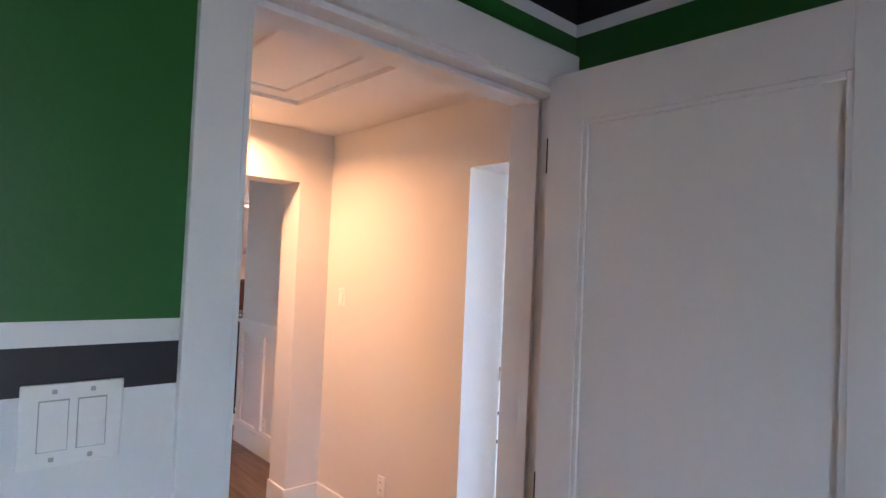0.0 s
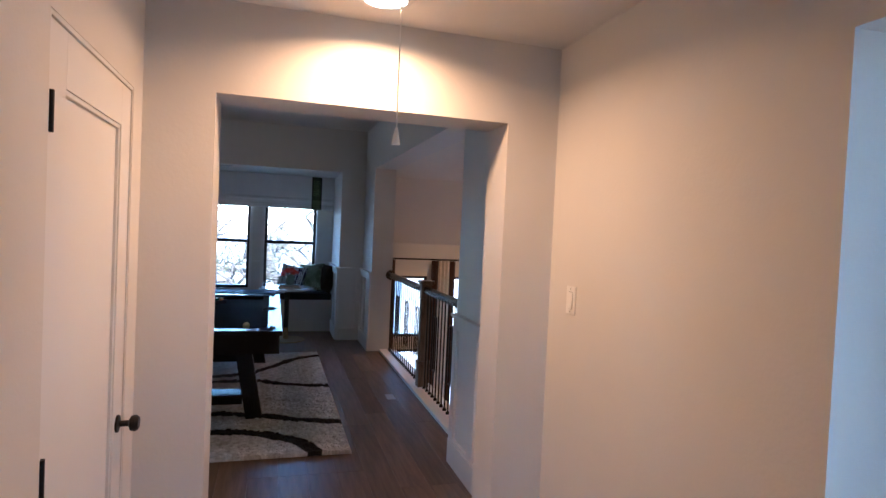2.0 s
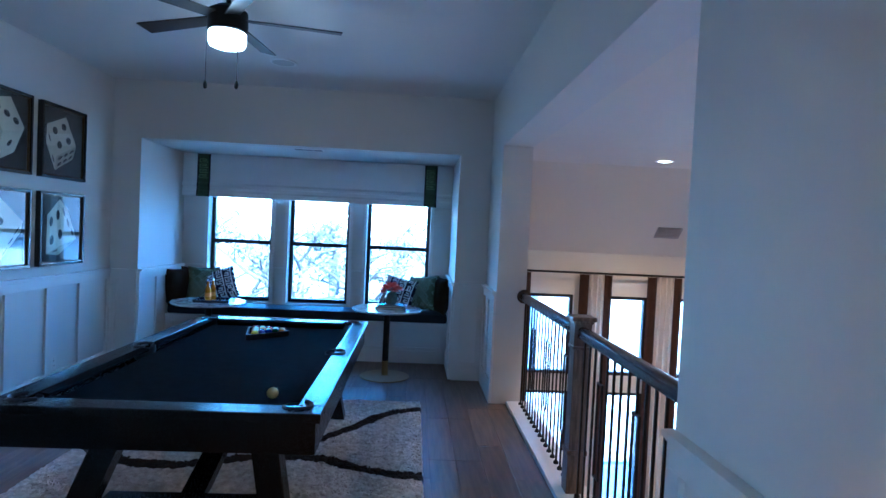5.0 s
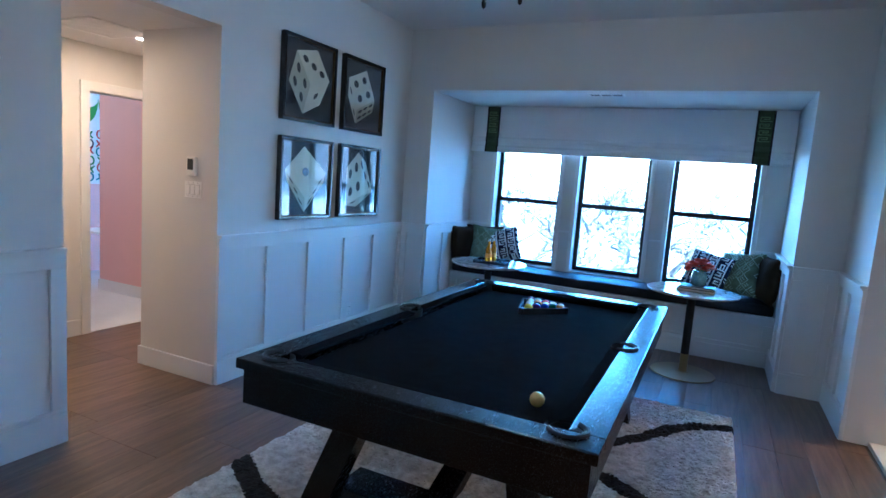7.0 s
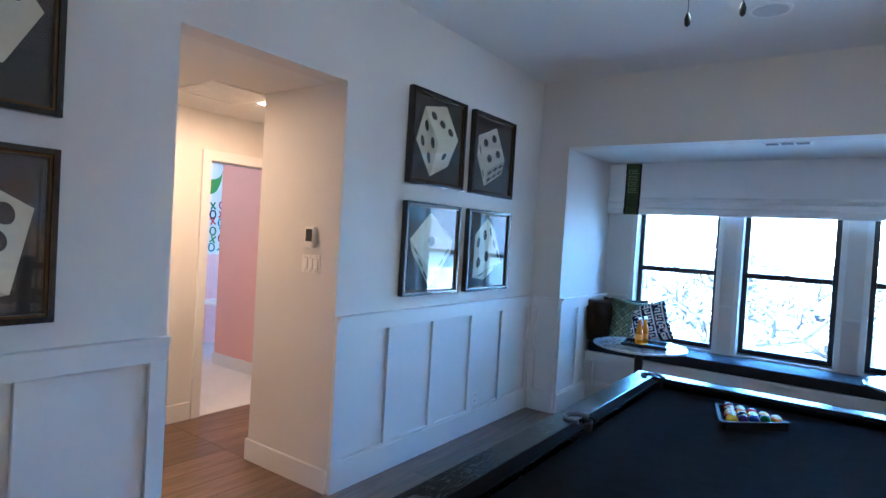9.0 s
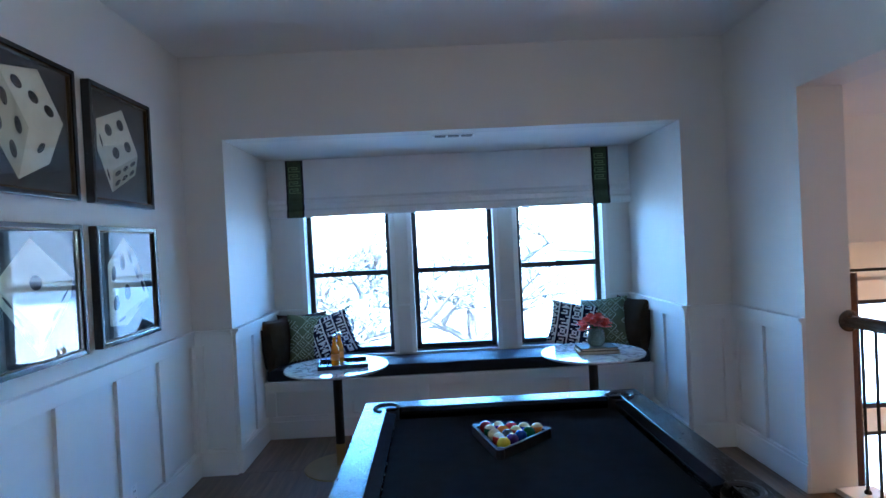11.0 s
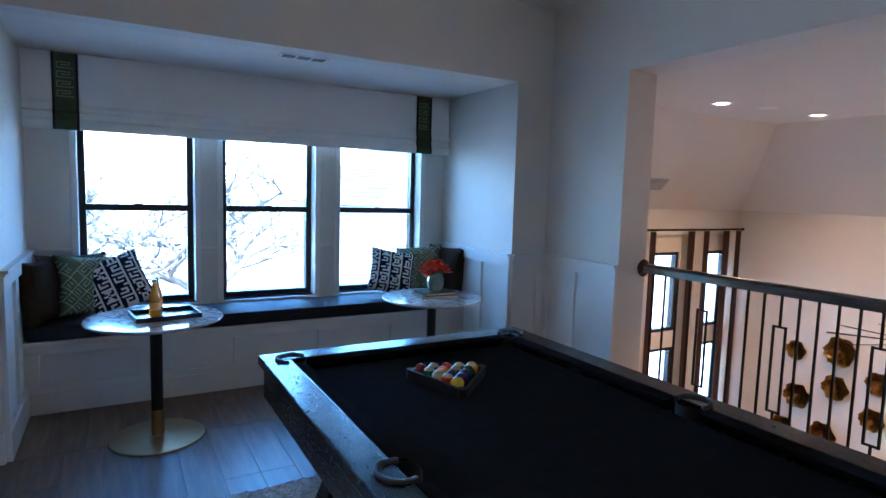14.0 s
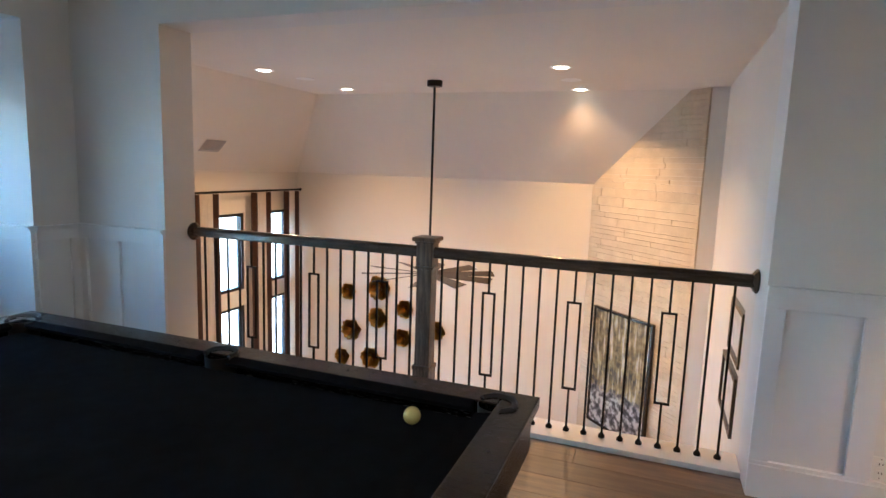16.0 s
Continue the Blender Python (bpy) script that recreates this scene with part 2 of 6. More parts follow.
# green room, left by the first steps
structure("wall_green_door", boxes((-2.2, DY, 0, DX0, HD, 2.6), (DX1, DY, 0, HX1 + 0.27, HD, 2.6), (DX0, DY, DZ, DX1, HD, 2.6)), WALL, "wall with the doorway from the green room to the hall", "wall")
BAND = [(0, 1.404, TRIM), (1.404, 1.47, BLACKP), (1.47, 1.505, TRIM), (1.505, 2.25, GREEN), (2.25, 2.285, TRIM), (2.285, 2.5, BLACKP)]
for k, (z0, z1, m) in enumerate(BAND):
    pieces = [(-2.2, DY - 0.004, z0, 0.503, DY, z1)]
    if z0 > 2.1:
        pieces = [(-2.2, DY - 0.004, z0, RX, DY, z1)]
    elif z1 > 2.1:
        pieces += [(0.503, DY - 0.004, 2.19, RX, DY, z1)]
    pieces.append((RX, -3.0, z0, RX + 0.12, DY, z1))
    pieces.append((-2.32, -3.0, z0, -2.2, DY, z1))
    if z0 > 2.2:
        pieces.append((-2.32, -3.1, z0, RX + 0.12, -3.0, z1))
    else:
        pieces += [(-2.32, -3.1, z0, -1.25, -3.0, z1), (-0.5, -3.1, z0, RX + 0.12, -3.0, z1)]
    structure("wall_band_%d" % (k + 1), boxes(*pieces), m, ("white painted lower wall", "black painted stripe", "white painted stripe", "deep green painted wall", "white painted top stripe", "black painted top of the wall")[k], "wall")
structure("ceiling_green_room", boxes((-2.32, -3.1, 2.5, RX + 0.12, DY, 2.6)), BLACKP, "black painted ceiling", "ceiling")

# unseen opening in the back wall, added to let daylight onto the door wall
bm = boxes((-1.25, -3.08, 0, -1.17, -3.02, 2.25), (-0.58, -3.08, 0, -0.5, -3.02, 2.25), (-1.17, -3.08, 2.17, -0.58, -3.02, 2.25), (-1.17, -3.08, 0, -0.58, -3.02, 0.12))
structure("window_green_room", bm, TRIM, "white-framed opening out of view, added to light the green room", "window")
# slab out of view, added to stop sun and sky leaking in from above
structure("roof", boxes((-6.3, -3.3, 3.3, 7.2, 11.2, 3.4)), CEIL, "unseen slab over the upper floor, added to block sun and sky", "roof")

# passage towards the pink room
structure("wall_passage_1", boxes((-2.46, 7.09, 0, WX - 0.15, 7.24, LOW), (-2.46, 7.24, 0, -2.31, 9.6, LOW)), WALL, "white passage wall with a thermostat", "wall")
structure("wall_passage_2", boxes((-3.6, 5.2, 0, -3.45, 6.2, LOW), (-3.6, 6.97, 0, -3.45, 7.335, LOW), (-3.6, 8.1, 0, -3.45, 9.6, LOW), (-3.6, 6.2, 2.06, -3.45, 6.97, LOW), (-3.6, 7.335, 2.06, -3.45, 8.1, LOW)), WALL, "white passage wall with two doorways", "wall")
structure("wall_passage_3", boxes((-3.45, 5.2, 0, WX - 0.15, 5.35, LOW), (-3.6, 9.6, 0, -2.31, 9.75, LOW)), WALL, "white passage end wall", "wall")
structure("ceiling_passage", boxes((-3.6, 5.2, LOW, WX - 0.15, 9.7, LOW + 0.1)), CEIL, "cream passage ceiling", "ceiling")
structure("wall_pink", boxes((-6.1, 5.6, 0, -6.0, 10.5, 2.6), (-6.1, 10.4, 0, -3.6, 10.5, 2.6), (-4.94, 8.42, 0, -3.6, 8.54, 2.6), (-6.1, 5.5, 0, -3.6, 5.6, 2.6)), PINK, "pink painted bedroom walls", "wall")
structure("ceiling_pink_room", boxes((-6.1, 5.5, 2.6, -3.6, 10.5, 2.7)), CEIL, "white bedroom ceiling", "ceiling")
structure("floor_pink_room", boxes((-6.1, 5.5, -0.1, -3.45, 10.5, 0.004)), CARPET, "pale carpeted bedroom floor", "floor")

# great room below and beyond the rail
SL = 1.03
structure("wall_great_far", boxes((GF, GS - 0.2, GB, GF + 0.15, GW + 0.2, GT)), CREAMW, "tall cream far wall of the great room", "wall")
structure("wall_great_south", boxes((GX, GS - 0.15, GB, GF + 0.15, GS, GT)), CREAMW, "tall cream wall of the great room", "wall")
structure("wall_great_pier", boxes((GX, GS, GB, 3.06, GS + 0.03, GT)), CREAMW, "shallow cream pier beside the gallery opening", "wall")
structure("wall_great_west", boxes((EX, SY, GB, GX, NY + 1.2, -0.35)), CREAMW, "cream wall under the gallery", "wall")
structure("wall_great_niche", boxes((NX1 + 0.15, NY + 0.15, -0.35, GX, GW + 0.15, GT)), CREAMW, "cream wall beside the window niche", "wall")
structure("ceiling_great_flat", boxes((GX, GS - 0.15, GT, GF - SL, GW - SL, GT + 0.1)), CREAMC, "flat cream ceiling high over the great room", "ceiling")
wedge = [(-SL, GT), (0.15, GT - SL - 0.15), (0.15, GT + 0.1), (-SL, GT + 0.1)]
structure("ceiling_great_slope_1", prism([(GW + u, v) for u, v in wedge], "x", GX, GF + 0.15), CREAMC, "sloping cream ceiling over the tall windows", "ceiling")
structure("ceiling_great_slope_2", prism([(GF + u, v) for u, v in wedge], "y", GS - 0.15, GW + 0.14), CREAMC, "sloping cream ceiling over the far wall", "ceiling")
structure("floor_great", boxes((EX, GS, GB - 0.1, GF, GW, GB)), PLANK, "wooden floor of the great room below", "floor")

# stairwell beyond the hall's side opening
bm = bmesh.new()
CX, CY, CR = 4.1, 2.3, 1.75
ang = [radians(-155 + 310 * k / 40) for k in range(41)]
prof = [(CR, -3.3), (CR, 0.2), (CR, 2.0), (CR, 2.32), (CR - 0.1, 2.36), (CR - 0.1, 2.60), (0.05, 2.62)]
grid = [[bm.verts.new((CX + r * math.cos(a), CY + r * math.sin(a), z)) for r, z in prof] for a in ang]
for j, (a, b) in enumerate(zip(grid, grid[1:])):
    for k in range(len(prof) - 1):
        if k == 1 and j == 17:    # gap out of view, added to let daylight into the stairwell
            continue
        bm.faces.new((a[k], b[k], b[k + 1], a[k + 1]))
bmesh.ops.solidify(bm, geom=bm.faces[:], thickness=0.06)
structure("wall_stairwell", bm, WALL, "curved white stairwell wall with a round cove", "wall", smooth=True)
structure("ceiling_stairwell", boxes((HX1 + 0.27, 0.3, 2.6, 6.0, 4.2, 2.7)), CEIL, "white stairwell ceiling", "ceiling")
structure("wall_stairwell_side", boxes((HX1 + 0.27, 2.75, -3.3, HX1 + 0.4, HY + 0.2, 2.6), (HX1 + 0.27, 0.3, -3.3, HX1 + 0.4, 1.15, 2.6)), WALL, "white stairwell side wall", "wall")

# ---- skirting, wainscot, casings ----
BB = 0.14


def board(x0, y0, x1, y1, h=BB):
    """One skirting board on a floor edge, with an eased top."""
    return boxes((x0, y0, 0, x1, y1, h), bevel=0.004)


T = 0.016
hall_base = thing("baseboard_hall", 1.3, 2.3, 0, "white square-edged skirting boards in the hall", "baseboard", kind="structure")
for r in ((HX1 - T, 2.14, HX1, HY - T), (HX1 - T, 2.14 - T, HX1 + 0.27, 2.14), (1.958 - T, HY - T, HX1, HY), (1.958 - T, HY, 1.958, SY), (0.802, HY, 0.802 + T, SY), (HX0 + T, HY - T, 0.802 + T, HY), (HX0, 3.36, HX0 + T, HY), (HX0, 1.25, HX0 + T, 2.58)):
    part("board", board(*r), TRIM, hall_base)
pas_base = thing("baseboard_passage", -2.1, 7.09, 0, "white skirting boards in the passage", "baseboard", kind="structure")
for r in ((-2.46 - T, 7.09 - T, WX, 7.09), (-2.46 - T, 7.09, -2.46, 9.6), (-3.45, 7.06, -3.45 + T, 7.25)):
    part("board", board(*r), TRIM, pas_base)


def wainscot(name, axis, face, out, lo, hi, panels, cap=1.06, ends=True, base=BB + 0.03):
    """Board-and-batten panelling on a wall face; axis is the way it runs, out its facing sign."""
    mid = (lo + hi) / 2
    at = (mid, face, 0) if axis == "x" else (face, mid, 0)
    w = thing(name, *at, "white painted panelled wainscot with chair rail", "wainscot", kind="structure")

    def slab(a, b, z0, z1, d, bevel=0.003):
        f0, f1 = sorted((face, face + out * d))
        return boxes((a, f0, z0, b, f1, z1) if axis == "x" else (f0, a, z0, f1, b, z1), bevel=bevel)

    part("panel_back", slab(lo, hi, 0.19, 0.952, 0.004, 0), TRIM, w)
    part("chair_rail", merge(slab(lo, hi, cap - 0.02, cap, 0.044), slab(lo, hi, cap - 0.034, cap - 0.02, 0.032)), TRIM, w)
    part("top_rail", slab(lo, hi, 0.952, cap - 0.034, 0.024), TRIM, w)
    part("bottom_rail", slab(lo, hi, base, 0.19, 0.024), TRIM, w)
    part("skirting_board", slab(lo, hi, 0, base, 0.030), TRIM, w)
    marks = [lo] + [v for p in panels for v in p] + [hi]
    for k in range(0, len(marks), 2):
        if marks[k + 1] - marks[k] > 0.01:
            part("stile", slab(marks[k], marks[k + 1], 0.19, 0.952, 0.024), TRIM, w)
    return w


wainscot("wainscot_west_1", "y", WX, 1, SY, 6.07, [(3.75, 4.0), (4.10, 4.50), (4.60, 5.004), (5.095, 5.498), (5.597, 5.992)])
wainscot("wainscot_west_2", "y", WX, 1, 7.09, NY, [(7.135, 7.556), (7.64, 8.039), (8.125, 8.551), (8.635, 9.038), (9.12, 9.53)])
wainscot("wainscot_north_1", "x", NY, -1, WX + 0.02, NX0, [(-1.62, -1.485)])
wainscot("wainscot_north_2", "x", NY, -1, NX1, EX - 0.02, [(2.03, 2.20)])
wainscot("wainscot_niche_1", "y", NX0, 1, NY, NB, [(9.70, 10.02), (10.10, 10.42)])
wainscot("wainscot_niche_2", "y", NX1, -1, NY, NB, [(9.70, 10.02), (10.10, 10.42)])
wainscot("wainscot_east_1", "y", EX, -1, GY1, NY, [(8.87, 9.20), (9.27, 9.53)])
wainscot("wainscot_east_2", "y", EX, -1, SY, GY0, [(3.78, 4.08), (4.17, 4.56), (4.66, 4.976)])
cap_b = thing("chair_rail_windows", 0.27, NB, 1.06, "white chair rail pieces between the windows", "chair rail", kind="structure")
for a, b in ((NX0, WINS[0][0] - 0.05), (WINS[0][1] + 0.05, WINS[1][0] - 0.05), (WINS[1][1] + 0.05, WINS[2][0] - 0.05), (WINS[2][1] + 0.05, NX1)):
    part("rail_piece", boxes((a, NB - 0.02, 1.04, b, NB, 1.06), bevel=0.003), TRIM, cap_b)

# ---- floors ----
floor = structure("floor", boxes((WX - 0.1, 1.0, -0.30, GX, 9.65, -0.012), (NX0, 9.65, -0.30, NX1, NB, -0.012), (-3.6, 5.2, -0.30, WX - 0.1, 9.6, -0.012), (-2.3, -3.1, -0.30, RX + 0.1, 1.0, -0.012)), SUBFLOOR, "brown oak plank floor", "floor")
shoe = structure("gallery_edge", boxes((2.43, GY0, -0.3, 2.66, GY1, 0.03), bevel=0.006), TRIM, "white painted plate under the balusters", "trim")

# ---- windows of the niche ----
BLIND = mat("white_blind_fabric", (0.78, 0.78, 0.78), 0.9, vary=0.03, size=6, bump=0.25, bump_size=300)
for k, (a, b) in enumerate(WINS):
    w = thing("window_%d" % (k + 1), (a + b) / 2, NB + 0.14, WZ0, "black-framed sash window with a white sill", "window", kind="structure")
    y0, y1, f = NB + 0.12, NB + 0.20, 0.045
    part("window_frame", boxes((a, y0, WZ0, a + f, y1, WZ1), (b - f, y0, WZ0, b, y1, WZ1), (a + f, y0, WZ0, b - f, y1, WZ0 + f), (a + f, y0, WZ1 - f, b - f, y1, WZ1), bevel=0.004), WFRAME, w, "dark bronze frame")
    part("meeting_rail", boxes((a + f, y0 - 0.012, 1.335, b - f, y1 - 0.01, 1.385), bevel=0.004), WFRAME, w)
    part("sash_lock", boxes(((a + b) / 2 - 0.03, y0 - 0.03, 1.375, (a + b) / 2 + 0.03, y0 - 0.012, 1.392), bevel=0.003), WFRAME, w)
    for z0, z1 in ((WZ0 + f, 1.335), (1.385, WZ1 - f)):
        p = part("pane", boxes((a + f, y1 - 0.03, z0, b - f, y1 - 0.024, z1)), PANE, w)
        p.visible_shadow = False
    part("window_sill", boxes((a - 0.04, NB - 0.025, WZ0 - 0.025, b + 0.04, NB + 0.12, WZ0), bevel=0.004), TRIM, w)
    part("casing", boxes((a - 0.045, NB - 0.012, WZ0, a, NB, WZ1 + 0.04), (b, NB - 0.012, WZ0, b + 0.045, NB, WZ1 + 0.04), bevel=0.003), TRIM, w)

# roman blind with green greek-key bands
GKEY = mat("green_woven_band", (0.06, 0.082, 0.04), 0.85, vary=0.2, size=20, bump=0.3)
GKEY2 = mat("pale_key_thread", (0.21, 0.27, 0.12), 0.85, vary=0.1)
BLK = mat("black_braid", (0.012, 0.013, 0.016), 0.8)
BX0, BX1, BY = NX0 + 0.004, 1.945, 10.69
blind = thing("roman_blind", (BX0 + BX1) / 2, BY, 1.92, "white roman blind with green key-pattern edge bands", "blind")


def fold_profile(y):
    return [(y, 2.43), (y, 2.085), (y - 0.014, 2.06), (y - 0.016, 2.035), (y - 0.002, 2.025), (y - 0.004, 1.985), (y - 0.018, 1.965), (y - 0.02, 1.925), (y - 0.012, 1.905)]


def fabric(x0, x1, y, th=0.006, extra=0.0):
    front = [(a - extra, b) for a, b in fold_profile(y)]
    back = [(a + th, b) for a, b in reversed(fold_profile(y))]
    return prism(front + back, "x", x0, x1)


part("fabric", fabric(BX0 + 0.33, 1.592, BY), BLIND, blind)
part("side_panel", fabric(BX0 + 0.004, BX0 + 0.182, BY), BLIND, blind)
part("side_panel", fabric(1.744, BX1 - 0.004, BY), BLIND, blind)
part("headrail", boxes((BX0, BY + 0.01, 2.41, BX1, BY + 0.07, 2.436)), BLIND, blind)
for x0 in (BX0 + 0.185, 1.595):
    band = part("key_band", fabric(x0, x0 + 0.146, BY - 0.006), GKEY, blind, "green greek-key band with black edges")
    part("edge_braid", merge(fabric(x0 - 0.006, x0 + 0.010, BY - 0.010), fabric(x0 + 0.136, x0 + 0.152, BY - 0.010)), BLK, band)
    keys = bmesh.new()
    for j in range(4):
        z0 = 2.13 + 0.065 * j
        for q in ((0.022, 0.0, 0.124, 0.007), (0.022, 0.007, 0.029, 0.045), (0.029, 0.038, 0.105, 0.045), (0.098, 0.02, 0.105, 0.038), (0.05, 0.02, 0.098, 0.027)):
            box(keys, x0 + q[0], BY - 0.0095, z0 + q[1], x0 + q[2], BY - 0.006, z0 + q[3])
    part("key_pattern", keys, GKEY2, band)

# ---- window seat ----
bench = thing("window_seat", 0.27, 10.54, 0, "white panelled built-in window seat base", "bench")
BYF = 10.32
part("front_board", boxes((NX0, BYF + 0.024, 0, NX1, BYF + 0.04, 0.46)), TRIM, bench)
part("seat_board", boxes((NX0, BYF - 0.015, 0.46, NX1, NB, 0.49), bevel=0.004), TRIM, bench)
part("top_rail", boxes((NX0, BYF, 0.40, NX1, BYF + 0.024, 0.46), bevel=0.003), TRIM, bench)
part("skirting_board", boxes((NX0, BYF - 0.006, 0, NX1, BYF + 0.024, 0.15), bevel=0.003), TRIM, bench)
part("bottom_rail", boxes((NX0, BYF, 0.15, NX1, BYF + 0.024, 0.19), bevel=0.003), TRIM, bench)
for a in np.linspace(NX0, NX1 - 0.09, 6):
    part("stile", boxes((a, BYF, 0.19, a + 0.09, BYF + 0.024, 0.40), bevel=0.003), TRIM, bench)
CUSH = mat("charcoal_seat_fabric", (0.02, 0.023, 0.032), 0.62, vary=0.2, size=8, bump=0.3, bump_size=400, spec=0.2)
seatc = single("seat_cushion", boxes((NX0 + 0.02, BYF + 0.0, 0.49, NX1 - 0.02, NB - 0.015, 0.592), bevel=0.022), CUSH, 0.27, 10.54, 0.49, "long charcoal seat cushion on the window seat", "cushion", smooth=True)


def pillow_bm(w, h, d, seed, n=16, stroke=None):
    """A stuffed square pillow standing in the xz plane, with pinched corners and creases; stroke(i, j) marks the printed cells."""
    bm = bmesh.new()
    sides = {}
    for s in (1, -1):
        for i in range(n + 1):
            for j in range(n + 1):
                u, v = 2 * i / n - 1, 2 * j / n - 1
                edge = i in (0, n) or j in (0, n)
                if edge and (i, j) in sides:
                    continue
                puff = max((1 - u ** 4) * (1 - v ** 4), 0) ** 0.45
                pin = 1 - 0.09 * (1 - v * v) * abs(u) ** 3
                pin2 = 1 - 0.09 * (1 - u * u) * abs(v) ** 3
                crease = (0.022 * noise.noise((u * 1.7 + seed, v * 1.7, s * 3.0)) + 0.007 * noise.noise((u * 5 + seed, v * 5, s * 7.0))) * puff
                vert = bm.verts.new((u * pin * w / 2, s * (puff * d / 2 + crease), v * pin2 * h / 2 + h / 2))
                sides[(i, j) if edge else (i, j, s)] = vert
        for i in range(n):
            for j in range(n):
                q = [sides.get((a, b)) or sides.get((a, b, s)) for a, b in ((i, j), (i + 1, j), (i + 1, j + 1), (i, j + 1))]
                if s > 0 and all(a in (0, n) or b in (0, n) for a, b in ((i, j), (i + 1, j), (i + 1, j + 1), (i, j + 1))):
                    continue
                f = bm.faces.new(q if s < 0 else q[::-1])
                f.material_index = 1 if stroke and stroke(i, j) else 0
    bmesh.ops.recalc_face_normals(bm, faces=bm.faces)
    return bm


def block_print(seed):
    """Bold hooked strokes in columns, parted by straight bars."""
    rg = random.Random(seed)
    shapes = ["11111 10000 10111 10001 11111", "11111 00001 11101 10001 11111", "10101 10101 10101 10001 11111", "01110 10001 10101 10001 01110", "11111 10000 11110 00010 11111", "10001 11011 00100 11011 10001"]
    pick = {(c, r): (rg.choice(shapes).split(), rg.random() < 0.5) for c in range(5) for r in range(6)}

    def stroke(i, j):
        ci, cj = (i + 4) // 2, (j + 2) // 2
        c, a = divmod(ci, 7)
        r, b = divmod(cj, 6)
        if a == 0:
            return True
        if a == 6 or b == 5:
            return (c + r) % 3 == 0 and b == 5 and a < 4
        rows, flip = pick[(c, r)]
        return rows[b][5 - a if flip else a - 1] == "1"

    return stroke


def trellis(seed):
    """Thin pale lines crossing in lozenges, with broken inner strokes."""
    rg = random.Random(seed)
    pick = {(a, b): rg.random() for a in range(-9, 10) for b in range(0, 20)}

    def stroke(i, j):
        p, q = i - j, i + j
        if p % 13 == 0 or q % 13 == 0:
            return pick[(p // 13, q // 13)] > 0.12
        k = pick[(p // 13, q // 13)]
        if k > 0.55:
            return (p % 13 in (4, 8) and 3 < q % 13 < 11) or (q % 13 == 4 and 3 < p % 13 < 9)
        if k > 0.25:
            return q % 13 in (4, 8) and 2 < p % 13 < 10
        return False

    return stroke


OLIVE = mat("olive_velvet", (0.034, 0.021, 0.009), 0.8, vary=0.3, size=6, bump=0.2, spec=0.2)
LEAF = [mat("green_cotton", (0.13, 0.16, 0.09), 0.9, vary=0.12, size=8, bump=0.3, bump_size=400, spec=0.15), mat("pale_green_thread", (0.46, 0.53, 0.40), 0.9, vary=0.1, size=12, spec=0.15)]
KEYP = [mat("white_cotton", (0.80, 0.80, 0.78), 0.9, vary=0.04, size=8, bump=0.3, bump_size=400, spec=0.15), mat("navy_print", (0.010, 0.014, 0.035), 0.9, vary=0.15, size=12, spec=0.15)]


def pillow(x, y, rz, tilt, size, m, label, seed, lean=0):
    print_ = block_print(seed) if m is KEYP else trellis(seed) if m is LEAF else None
    ob = meshob("throw_pillow", pillow_bm(size, size, 0.17, seed, 56 if print_ else 16, print_), m, smooth=True)
    ob.matrix_world = pose(x, y, 0.590 + size / 2 * abs(math.sin(radians(lean))) * 0.8, tilt, lean, rz)
    tagged(ob, label, "pillow", "pillows on the window seat")
    return ob


pillow(-1.27, 10.44, 70, -8, 0.44, OLIVE, "olive brown velvet pillow against the niche wall", 1)
pillow(-1.12, 10.62, 20, -10, 0.45, OLIVE, "olive brown velvet pillow tucked behind a green one", 7)
pillow(-1.02, 10.50, 30, -20, 0.44, LEAF, "green pillow with pale lattice pattern", 2, 6)
pillow(-0.79, 10.47, 8, -30, 0.42, KEYP, "navy and white block print pillow", 3, -20)
pillow(1.81, 10.50, -70, -8, 0.46, OLIVE, "olive brown velvet pillow in the niche corner", 4)
pillow(1.60, 10.55, -36, -18, 0.45, LEAF, "green pillow with pale lattice pattern", 5, -6)
pillow(1.27, 10.52, -14, -26, 0.42, KEYP, "navy and white block print pillow", 6, 11)

# ---- round tables ----
MARBLE = mat("white_marble", (0.62, 0.62, 0.63), 0.12, vary=0.05, size=4, second=(0.8, 0.8, 0.8), coat=0.4)
nt = MARBLE.node_tree
wv = nt.nodes.new("ShaderNodeTexNoise")
wv.inputs["Scale"].default_value, wv.inputs["Detail"].default_value, wv.inputs["Distortion"].default_value = 5.0, 8, 1.2
rp = nt.nodes.new("ShaderNodeValToRGB")
rp.color_ramp.elements[0].position, rp.color_ramp.elements[0].color = 0.44, (0.78, 0.78, 0.78, 1)
rp.color_ramp.elements[1].position, rp.color_ramp.elements[1].color = 0.56, (0.78, 0.78, 0.78, 1)
e = rp.color_ramp.elements.new(0.5)
e.color = (0.28, 0.28, 0.30, 1)
nt.links.new(wv.outputs[0], rp.inputs[0])
nt.links.new(rp.outputs[0], nt.nodes["Principled BSDF"].inputs["Base Color"])
BRASS = mat("brushed_brass", (0.36, 0.25, 0.12), 0.32, metal=1.0, vary=0.1, size=10)
BLACKMET = mat("black_satin_metal", (0.012, 0.012, 0.013), 0.35, metal=0.3)
TABLES = [(-0.665, 9.62), (1.235, 9.64)]
tab = thing("pedestal_table", TABLES[0][0], TABLES[0][1], 0, "round marble table on a black and brass pedestal", "table", "tables by the window seat")
tx, ty = TABLES[0]
